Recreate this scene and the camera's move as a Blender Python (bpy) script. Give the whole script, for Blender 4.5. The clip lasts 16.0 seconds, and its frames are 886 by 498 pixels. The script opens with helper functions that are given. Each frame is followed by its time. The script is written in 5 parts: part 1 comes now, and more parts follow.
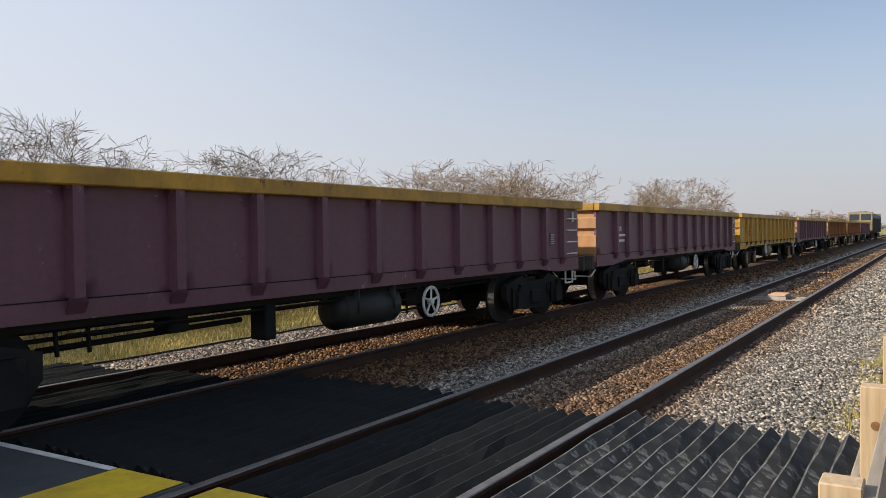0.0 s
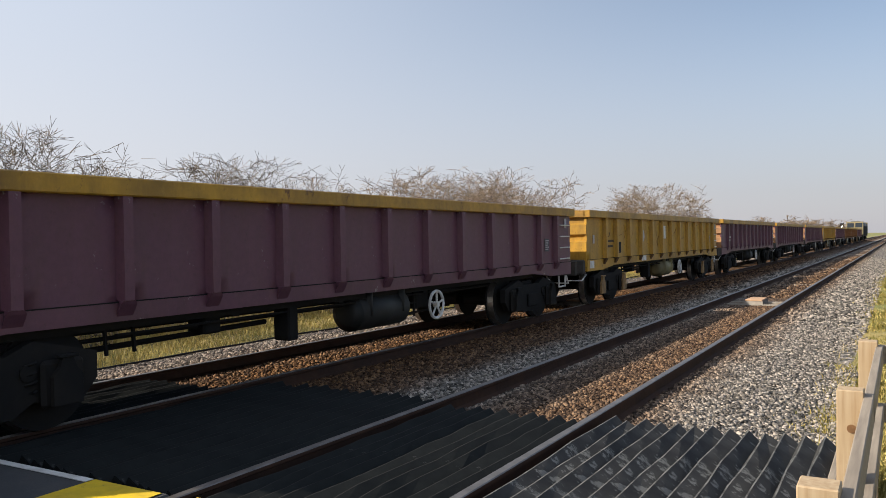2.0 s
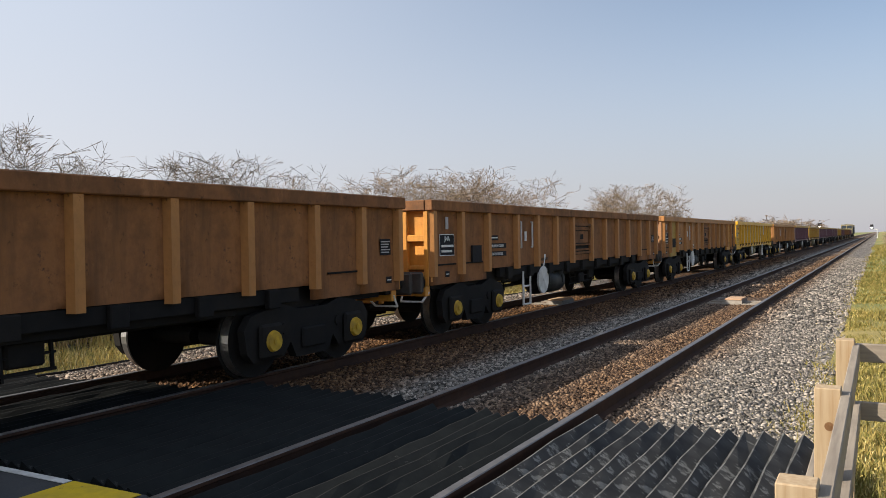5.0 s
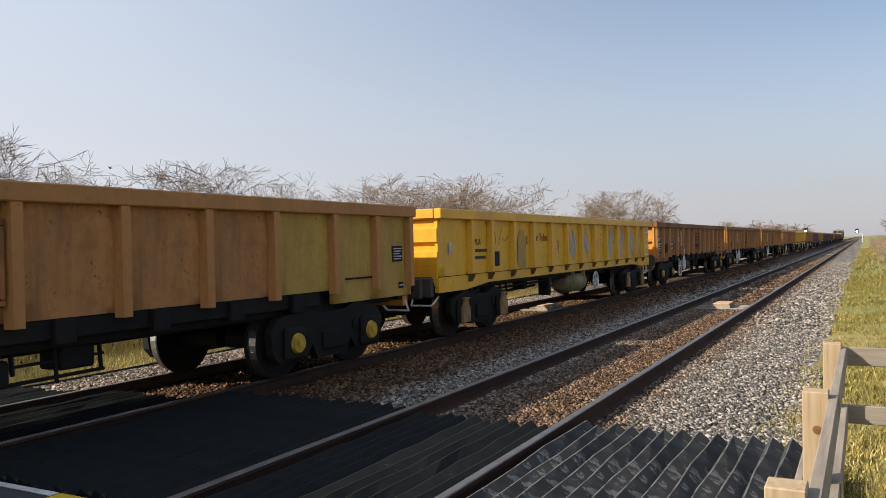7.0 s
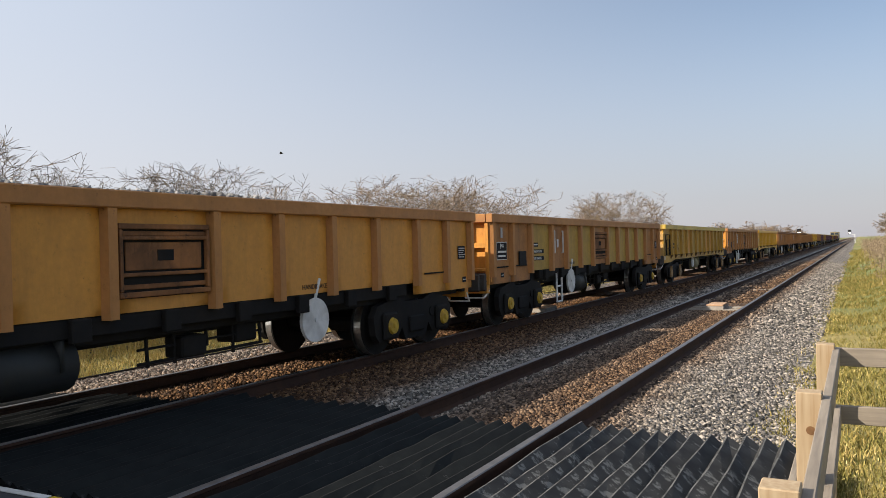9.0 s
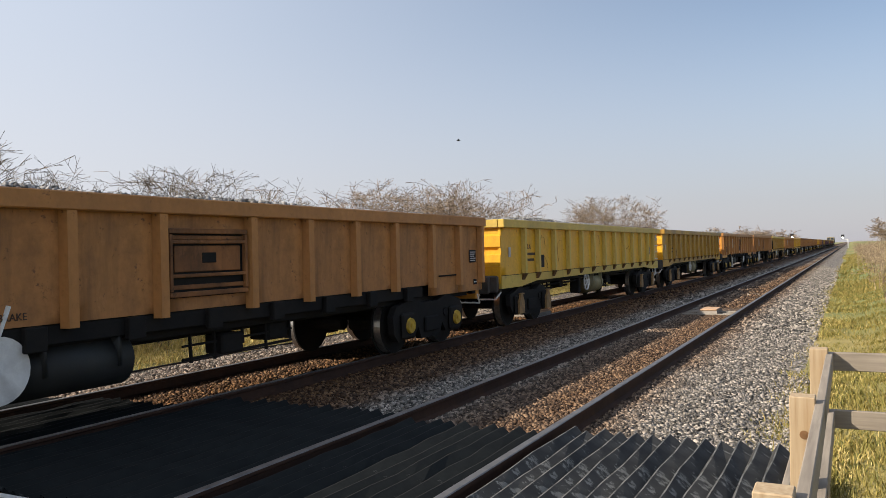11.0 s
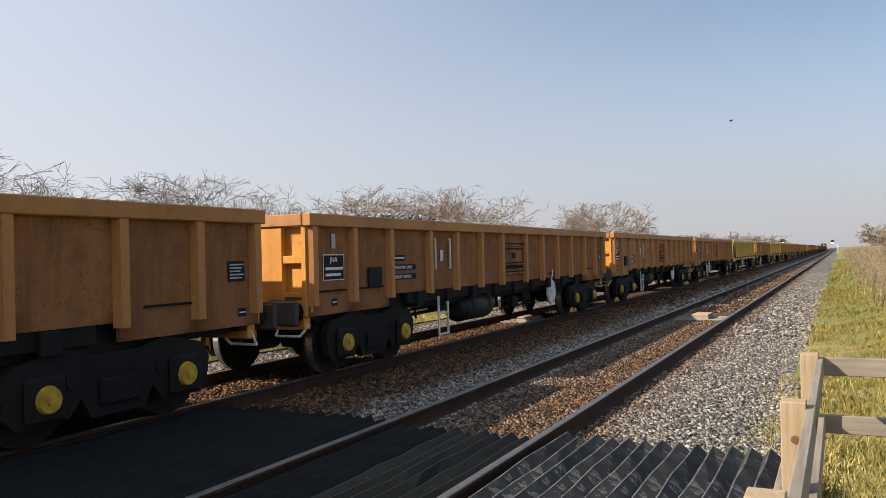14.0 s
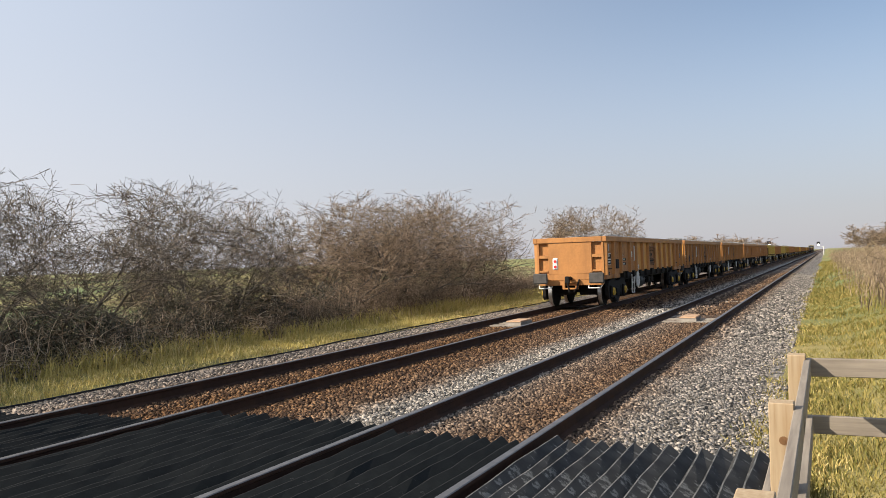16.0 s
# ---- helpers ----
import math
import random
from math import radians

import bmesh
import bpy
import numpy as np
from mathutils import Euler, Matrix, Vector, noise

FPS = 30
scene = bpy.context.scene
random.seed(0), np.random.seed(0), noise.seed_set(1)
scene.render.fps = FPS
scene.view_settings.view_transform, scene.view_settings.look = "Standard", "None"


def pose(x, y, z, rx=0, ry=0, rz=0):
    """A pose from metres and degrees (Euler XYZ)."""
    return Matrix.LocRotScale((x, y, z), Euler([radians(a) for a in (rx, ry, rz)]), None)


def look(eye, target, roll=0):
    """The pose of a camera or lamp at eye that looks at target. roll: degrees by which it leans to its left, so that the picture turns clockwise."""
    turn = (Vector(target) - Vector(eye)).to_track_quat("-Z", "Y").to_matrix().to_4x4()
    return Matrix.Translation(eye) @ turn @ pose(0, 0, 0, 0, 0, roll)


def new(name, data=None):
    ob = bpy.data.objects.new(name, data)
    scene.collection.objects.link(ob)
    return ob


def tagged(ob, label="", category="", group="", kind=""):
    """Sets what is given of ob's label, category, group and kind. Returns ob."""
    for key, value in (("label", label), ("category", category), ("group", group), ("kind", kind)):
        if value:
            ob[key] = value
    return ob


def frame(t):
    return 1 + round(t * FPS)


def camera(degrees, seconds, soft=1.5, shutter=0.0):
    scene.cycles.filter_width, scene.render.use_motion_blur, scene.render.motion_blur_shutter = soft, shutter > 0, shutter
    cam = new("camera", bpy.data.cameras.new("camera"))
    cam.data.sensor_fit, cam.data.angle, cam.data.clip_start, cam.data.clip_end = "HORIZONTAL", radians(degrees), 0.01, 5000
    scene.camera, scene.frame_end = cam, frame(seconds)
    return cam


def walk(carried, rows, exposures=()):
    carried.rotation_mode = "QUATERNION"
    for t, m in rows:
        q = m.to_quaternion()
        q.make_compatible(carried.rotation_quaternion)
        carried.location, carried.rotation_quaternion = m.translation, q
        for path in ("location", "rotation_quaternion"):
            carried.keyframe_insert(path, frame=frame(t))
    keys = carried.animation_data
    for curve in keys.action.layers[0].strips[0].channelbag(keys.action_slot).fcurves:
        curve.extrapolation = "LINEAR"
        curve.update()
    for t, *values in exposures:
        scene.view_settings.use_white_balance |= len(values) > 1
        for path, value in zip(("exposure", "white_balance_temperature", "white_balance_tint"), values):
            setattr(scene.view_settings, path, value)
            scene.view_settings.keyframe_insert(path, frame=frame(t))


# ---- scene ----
cam = camera(58.0, 16.0, soft=0.6)
PATH = [
    (0.0, pose(3.021, 0, 1.500, 88.85, 0.75, 31.36)),
    (0.5, pose(3.021, 0, 1.500, 88.82, 0.85, 31.06)),
    (1.0, pose(3.021, 0, 1.500, 89.11, 1.05, 31.03)),
    (1.5, pose(3.021, 0, 1.500, 89.17, 0.91, 30.70)),
    (2.0, pose(3.021, 0, 1.500, 89.32, 0.99, 29.92)),
    (2.5, pose(3.021, 0, 1.500, 89.41, 1.11, 29.52)),
    (3.0, pose(3.021, 0, 1.500, 89.26, 1.40, 29.41)),
    (3.5, pose(3.021, 0, 1.500, 89.19, 1.16, 29.25)),
    (4.0, pose(3.021, 0, 1.500, 89.13, 1.00, 29.00)),
    (6.5, pose(3.021, 0, 1.500, 89.65, 1.27, 28.08)),
    (7.0, pose(3.021, 0, 1.500, 89.75, 1.37, 27.81)),
    (7.5, pose(3.021, 0, 1.500, 89.83, 1.27, 27.51)),
    (8.0, pose(3.021, 0, 1.500, 90.03, 1.31, 27.40)),
    (8.5, pose(3.021, 0, 1.500, 89.78, 1.28, 27.30)),
    (9.0, pose(3.021, 0, 1.500, 89.86, 1.45, 27.40)),
    (11.5, pose(3.021, 0, 1.500, 90.17, 1.34, 26.94)),
    (12.0, pose(3.021, 0, 1.500, 90.11, 1.31, 26.92)),
    (12.5, pose(3.021, 0, 1.500, 90.34, 1.50, 26.61)),
    (13.0, pose(3.021, 0, 1.500, 90.56, 1.59, 26.66)),
    (13.5, pose(3.021, 0, 1.500, 90.70, 1.53, 26.64)),
    (14.0, pose(3.021, 0, 1.500, 90.56, 1.45, 26.42)),
    (14.5, pose(3.021, 0, 1.500, 90.69, 1.63, 26.24)),
    (15.0, pose(3.021, 0, 1.500, 90.96, 1.73, 26.22)),
    (15.5, pose(3.021, 0, 1.500, 90.70, 1.86, 25.97)),
    (16.0, pose(3.021, 0, 1.500, 90.86, 1.90, 25.60)),
]
walk(cam, PATH)

# ---- light ----
SUN_X, SUN_Y, SUN_EL = -0.76, -0.65, radians(31.5)
world = bpy.data.worlds.new("world")
scene.world = world
world.use_nodes = True
wn = world.node_tree.nodes
sky = wn.new("ShaderNodeTexSky")
sky.sky_type = "NISHITA"
sky.sun_disc = False
sky.sun_elevation = SUN_EL
sky.sun_rotation = math.atan2(SUN_X, SUN_Y)
sky.air_density, sky.dust_density, sky.ozone_density = 1.0, 0.7, 2.6
WL = world.node_tree.links
# thin bright haze: paler low down and on the side of the sun
tc = wn.new("ShaderNodeTexCoord")
sep = wn.new("ShaderNodeSeparateXYZ")
WL.new(tc.outputs["Generated"], sep.inputs[0])
low = wn.new("ShaderNodeMapRange")
low.interpolation_type = "SMOOTHSTEP"
for k, v in ((1, -0.02), (2, 0.36), (3, 0.82), (4, 0.04)):
    low.inputs[k].default_value = v
WL.new(sep.outputs[2], low.inputs[0])
dot = wn.new("ShaderNodeVectorMath")
dot.operation = "DOT_PRODUCT"
dot.inputs[1].default_value = (SUN_X, SUN_Y, 0.2)
WL.new(tc.outputs["Generated"], dot.inputs[0])
glow = wn.new("ShaderNodeMapRange")
glow.interpolation_type = "SMOOTHSTEP"
for k, v in ((1, -0.80), (2, 0.55), (3, 0.0), (4, 0.80)):
    glow.inputs[k].default_value = v
WL.new(dot.outputs["Value"], glow.inputs[0])
both = wn.new("ShaderNodeMath")
both.operation = "MULTIPLY_ADD"
left = wn.new("ShaderNodeMath")
left.operation = "SUBTRACT"
left.inputs[0].default_value = 1.0
WL.new(low.outputs[0], left.inputs[1])
WL.new(glow.outputs[0], both.inputs[0])
WL.new(left.outputs[0], both.inputs[1])
WL.new(low.outputs[0], both.inputs[2])
haze = wn.new("ShaderNodeMix")
haze.data_type = "RGBA"
WL.new(both.outputs[0], haze.inputs[0])
WL.new(sky.outputs[0], haze.inputs[6])
tint = wn.new("ShaderNodeMix")
tint.data_type = "RGBA"
tint.inputs[6].default_value = (6.1, 6.7, 7.7, 1)
pale = wn.new("ShaderNodeMix")
pale.data_type = "RGBA"
pale.inputs[6].default_value, pale.inputs[7].default_value = (4.3, 4.2, 4.7, 1), (6.7, 6.75, 7.1, 1)
WL.new(glow.outputs[0], pale.inputs[0])
WL.new(pale.outputs[2], tint.inputs[7])
rise = wn.new("ShaderNodeMapRange")
for k, v in ((1, 0.05), (2, 0.38), (3, 1.0), (4, 0.0)):
    rise.inputs[k].default_value = v
WL.new(sep.outputs[2], rise.inputs[0])
WL.new(rise.outputs[0], tint.inputs[0])
WL.new(tint.outputs[2], haze.inputs[7])
WL.new(haze.outputs[2], wn["Background"].inputs[0])
wn["Background"].inputs[1].default_value = 0.088
sun = new("sun", bpy.data.lights.new("sun", "SUN"))
sun.data.energy, sun.data.angle, sun.data.color = 5.6, radians(0.6), (1.0, 0.89, 0.74)
ch = math.cos(SUN_EL)
sun.matrix_basis = look((SUN_X * ch * 60, SUN_Y * ch * 60, math.sin(SUN_EL) * 60), (0, 0, 0))
scene.view_settings.exposure = 0.5

# ---- materials ----
def nodes_of(name):
    m = bpy.data.materials.new(name)
    m.use_nodes = True
    return m, m.node_tree.nodes, m.node_tree.links, m.node_tree.nodes["Principled BSDF"]


def noise_tex(N, L, scale, detail=4, rough=0.6, coord="Object", stretch=(1, 1, 1)):
    tc = N.new("ShaderNodeTexCoord")
    mp = N.new("ShaderNodeMapping")
    mp.inputs["Scale"].default_value = stretch
    nz = N.new("ShaderNodeTexNoise")
    nz.inputs["Scale"].default_value, nz.inputs["Detail"].default_value, nz.inputs["Roughness"].default_value = scale, detail, rough
    L.new(tc.outputs[coord], mp.inputs[0])
    L.new(mp.outputs[0], nz.inputs["Vector"])
    return nz.outputs["Fac"]


def ramp(N, L, src, lo, hi):
    r = N.new("ShaderNodeMapRange")
    r.inputs[1].default_value, r.inputs[2].default_value = lo, hi
    L.new(src, r.inputs[0])
    return r.outputs[0]


def mix(N, L, fac, a, b):
    m = N.new("ShaderNodeMix")
    m.data_type = "RGBA"
    for sock, v in ((m.inputs[0], fac), (m.inputs[6], a), (m.inputs[7], b)):
        if isinstance(v, (tuple, list)):
            sock.default_value = (*v, 1)
        elif isinstance(v, (int, float)):
            sock.default_value = v
        else:
            L.new(v, sock)
    return m.outputs[2]


def times(N, L, a, b):
    m = N.new("ShaderNodeMath")
    m.operation = "MULTIPLY"
    for s, v in ((m.inputs[0], a), (m.inputs[1], b)):
        if isinstance(v, (int, float)):
            s.default_value = v
        else:
            L.new(v, s)
    return m.outputs[0]


def bump(N, L, p, height, strength, distance):
    b = N.new("ShaderNodeBump")
    b.inputs["Strength"].default_value, b.inputs["Distance"].default_value = strength, distance
    L.new(height, b.inputs["Height"])
    L.new(b.outputs[0], p.inputs["Normal"])


def weathered(name, base, stain, chip=None, rough=0.6, metal=0.0, big=0.7, fine=14, streak=True, amount=0.75, chips=0.0, gain=0.12, grime=0.0):
    """Paint or other surface: base colour, broad stains, upright streaks, chips of another colour and fine grain."""
    m, N, L, p = nodes_of(name)
    a = ramp(N, L, noise_tex(N, L, big, 5, 0.65), 0.42, 0.68)
    col = mix(N, L, times(N, L, a, amount), base, stain)
    if streak:
        s = ramp(N, L, noise_tex(N, L, 3.0, 4, 0.6, stretch=(2.2, 2.2, 0.18)), 0.52, 0.75)
        col = mix(N, L, times(N, L, s, 0.25 * amount), col, stain)
    if chip and chips:
        c = ramp(N, L, noise_tex(N, L, 4.5, 8, 0.75), 0.66 - chips * 0.1, 0.70 - chips * 0.1)
        col = mix(N, L, c, col, chip)
    if grime:
        geo = N.new("ShaderNodeObjectInfo")
        shade = N.new("ShaderNodeMapRange")
        shade.inputs[3].default_value, shade.inputs[4].default_value = 0.0, 0.55
        L.new(geo.outputs["Random"], shade.inputs[0])
        col = mix(N, L, times(N, L, shade.outputs[0], grime), col, stain)
        d1 = ramp(N, L, noise_tex(N, L, 1.3, 8, 0.72), 0.44, 0.66)
        d2 = ramp(N, L, noise_tex(N, L, 2.4, 6, 0.7, stretch=(1.5, 1.5, 0.16)), 0.48, 0.70)
        col = mix(N, L, times(N, L, d1, grime), col, (0.05, 0.034, 0.022))
        col = mix(N, L, times(N, L, d2, grime * 0.8), col, (0.07, 0.045, 0.028))
        d4 = ramp(N, L, noise_tex(N, L, 5.0, 7, 0.75, stretch=(1, 1, 0.5)), 0.55, 0.70)
        col = mix(N, L, times(N, L, d4, grime * 0.6), col, tuple(min(1, v * 1.25 + 0.03) for v in base))
        d3 = ramp(N, L, noise_tex(N, L, 7.0, 9, 0.8), 0.60, 0.66)
        col = mix(N, L, times(N, L, d3, grime * 1.3), col, (0.06, 0.035, 0.02))
    g = noise_tex(N, L, fine, 6, 0.7)
    col = mix(N, L, times(N, L, ramp(N, L, g, 0.35, 0.75), gain * 2.5), col, tuple(v * 0.45 for v in base))
    L.new(col, p.inputs["Base Color"])
    p.inputs["Roughness"].default_value, p.inputs["Metallic"].default_value = rough, metal
    p.inputs["Specular IOR Level"].default_value = 0.35 if rough < 0.7 else 0.15
    bump(N, L, p, g, 0.25, 0.006)
    return m


def plain(name, base, rough=0.6, metal=0.0, vary=0.25, scale=20):
    m, N, L, p = nodes_of(name)
    g = noise_tex(N, L, scale, 5, 0.65)
    L.new(mix(N, L, ramp(N, L, g, 0.3, 0.7), tuple(v * (1 - vary) for v in base), tuple(min(1, v * (1 + vary)) for v in base)), p.inputs["Base Color"])
    p.inputs["Roughness"].default_value, p.inputs["Metallic"].default_value = rough, metal
    if rough >= 0.5:
        p.inputs["Specular IOR Level"].default_value = 0.2
    bump(N, L, p, g, 0.2, 0.004)
    return m


def island(name, cols, rough=0.85, patch=None):
    """Loose pieces: each island takes a colour between those given."""
    m, N, L, p = nodes_of(name)
    geo = N.new("ShaderNodeNewGeometry")
    cr = N.new("ShaderNodeValToRGB")
    while len(cr.color_ramp.elements) < len(cols):
        cr.color_ramp.elements.new(0.5)
    for i, c in enumerate(cols):
        cr.color_ramp.elements[i].position = i / (len(cols) - 1)
        cr.color_ramp.elements[i].color = (*c, 1)
    L.new(geo.outputs["Random Per Island"], cr.inputs[0])
    out = cr.outputs[0]
    if patch:
        out = mix(N, L, times(N, L, ramp(N, L, noise_tex(N, L, 0.7, 5, 0.65), 0.42, 0.62), 0.75), out, patch)
    L.new(out, p.inputs["Base Color"])
    p.inputs["Roughness"].default_value = rough
    return m, N, L, p, cr.outputs[0]


YELLOW = (0.58, 0.32, 0.034)
RUSTY = (0.16, 0.075, 0.035)
M = {}
M["purple"] = weathered("purple_paint", (0.135, 0.053, 0.084), (0.165, 0.078, 0.092), (0.35, 0.3, 0.3), 0.5, chips=0.25, grime=0.25)
M["purple_dark"] = weathered("dark_purple_paint", (0.115, 0.048, 0.072), (0.15, 0.066, 0.075), None, 0.5)
M["yellow"] = weathered("yellow_paint", YELLOW, (0.22, 0.12, 0.03), RUSTY, 0.5, chips=0.6, grime=0.42)
M["bright"] = weathered("bright_yellow_paint", (0.80, 0.43, 0.022), (0.64, 0.34, 0.03), RUSTY, 0.45, chips=0.4, grime=0.2)
M["pale"] = weathered("faded_yellow_paint", (0.62, 0.43, 0.15), (0.66, 0.55, 0.34), RUSTY, 0.6, chips=0.5, grime=0.33)
M["lemon"] = weathered("lemon_paint", (0.64, 0.45, 0.085), (0.52, 0.36, 0.08), RUSTY, 0.5, chips=0.2, grime=0.2)
M["amber"] = weathered("amber_paint", (0.68, 0.31, 0.052), (0.54, 0.235, 0.045), RUSTY, 0.5, chips=0.2, grime=0.25)
M["rust"] = weathered("rusty_orange_paint", (0.50, 0.225, 0.068), (0.30, 0.13, 0.05), (0.12, 0.06, 0.035), 0.65, chips=0.5, grime=0.6)
M["rust_dark"] = weathered("dark_rusty_paint", (0.35, 0.152, 0.056), (0.20, 0.09, 0.045), (0.09, 0.05, 0.035), 0.7, chips=0.5, grime=0.65)
M["ochre"] = weathered("ochre_paint", (0.50, 0.315, 0.06), (0.36, 0.21, 0.05), RUSTY, 0.6, chips=0.4, grime=0.4)
M["rib_orange"] = weathered("worn_orange_rib_paint", (0.49, 0.222, 0.066), (0.36, 0.155, 0.05), RUSTY, 0.6, chips=0.25, grime=0.22)
M["dirty"] = weathered("grimy_black_metal", (0.013, 0.013, 0.0135), (0.028, 0.024, 0.02), None, 0.8, streak=False)
M["buffer_face"] = weathered("worn_grey_buffer_face", (0.075, 0.07, 0.065), (0.03, 0.028, 0.026), None, 0.6, streak=False, big=5)
M["tank"] = weathered("grey_tank_paint", (0.028, 0.030, 0.029), (0.016, 0.015, 0.014), None, 0.6)
M["tank_pale"] = weathered("pale_tank_paint", (0.3, 0.26, 0.13), (0.12, 0.1, 0.06), None, 0.6)
M["steel"] = plain("worn_steel", (0.45, 0.44, 0.43), 0.32, 0.9)
M["white"] = weathered("white_paint", (0.75, 0.75, 0.73), (0.45, 0.43, 0.4), None, 0.5, big=3)
M["cap"] = weathered("yellow_cap_paint", (0.6, 0.38, 0.03), (0.25, 0.15, 0.03), None, 0.5, big=6)
M["brown_cap"] = weathered("brown_cap_paint", (0.34, 0.2, 0.08), (0.12, 0.08, 0.04), None, 0.6, big=6)
M["board"] = plain("black_board", (0.020, 0.020, 0.022), 0.8)
M["grate"] = plain("grey_grille", (0.09, 0.09, 0.1), 0.6)
M["decal_blue"] = plain("blue_grey_panel", (0.12, 0.14, 0.2), 0.5)
M["faded_blue"] = weathered("faded_blue_lettering", (0.20, 0.13, 0.13), (0.32, 0.16, 0.09), None, 0.7, big=6)
M["faded_red"] = weathered("faded_red_stripe", (0.40, 0.12, 0.06), (0.38, 0.17, 0.07), None, 0.7, big=6)
M["decal_red"] = plain("red_panel", (0.4, 0.06, 0.04), 0.5)
M["decal_grey"] = weathered("pale_paint_patch", (0.5, 0.48, 0.5), (0.36, 0.33, 0.33), None, 0.6, big=4)
M["ink"] = plain("dark_lettering", (0.06, 0.04, 0.03), 0.6)
M["ink_white"] = plain("white_lettering", (0.7, 0.7, 0.68), 0.6)
M["glass"] = plain("dark_glass", (0.02, 0.025, 0.03), 0.1, 0.0, 0.1)
M["loco"] = weathered("dark_blue_loco_paint", (0.014, 0.017, 0.026), (0.022, 0.022, 0.024), None, 0.85)
M["loco_end"] = weathered("dull_yellow_cab_paint", (0.22, 0.18, 0.10), (0.10, 0.09, 0.07), None, 0.7)
M["loco_roof"] = weathered("grey_roof_paint", (0.16, 0.17, 0.17), (0.08, 0.08, 0.08), None, 0.7)
M["tag_paint"] = weathered("pale_sprayed_paint", (0.52, 0.46, 0.38), (0.40, 0.33, 0.24), None, 0.7, big=3)
M["tan_end"] = weathered("tan_yellow_end_paint", (0.58, 0.36, 0.12), (0.48, 0.28, 0.09), RUSTY, 0.55, chips=0.3, grime=0.3)
M["decal_smear"] = weathered("grey_worn_smear", (0.46, 0.31, 0.09), (0.34, 0.24, 0.12), None, 0.7, big=3)
M["salmon"] = weathered("faded_orange_end_paint", (0.44, 0.235, 0.105), (0.33, 0.18, 0.10), RUSTY, 0.6, chips=0.3, grime=0.3)
M["scrawl"] = plain("dark_scratched_paint", (0.20, 0.09, 0.026), 0.75)
M["gusset"] = weathered("grimy_brown_gusset", (0.14, 0.075, 0.03), (0.06, 0.035, 0.02), None, 0.75)

def wood_mat(name, base, dark, along="Y"):
    m, N, L, p = nodes_of(name)
    st = {"X": (1.2, 22, 22), "Y": (22, 1.2, 22), "Z": (22, 22, 1.2)}[along]
    g = noise_tex(N, L, 2.2, 6, 0.6, stretch=st)
    b = noise_tex(N, L, 3.0, 3, 0.5)
    col = mix(N, L, ramp(N, L, g, 0.35, 0.7), base, dark)
    col = mix(N, L, times(N, L, ramp(N, L, b, 0.45, 0.75), 0.5), col, tuple(v * 0.7 for v in dark))
    L.new(col, p.inputs["Base Color"])
    p.inputs["Roughness"].default_value = 0.8
    bump(N, L, p, g, 0.3, 0.004)
    return m


M["pine"] = wood_mat("fresh_pine", (0.43, 0.33, 0.21), (0.31, 0.21, 0.115), "Z")
M["grey_wood_y"] = wood_mat("weathered_timber", (0.30, 0.255, 0.20), (0.20, 0.165, 0.13), "Y")
M["grey_wood_x"] = wood_mat("weathered_timber_across", (0.30, 0.255, 0.20), (0.20, 0.165, 0.13), "X")
M["knot"] = plain("wood_knot", (0.16, 0.085, 0.04), 0.8)


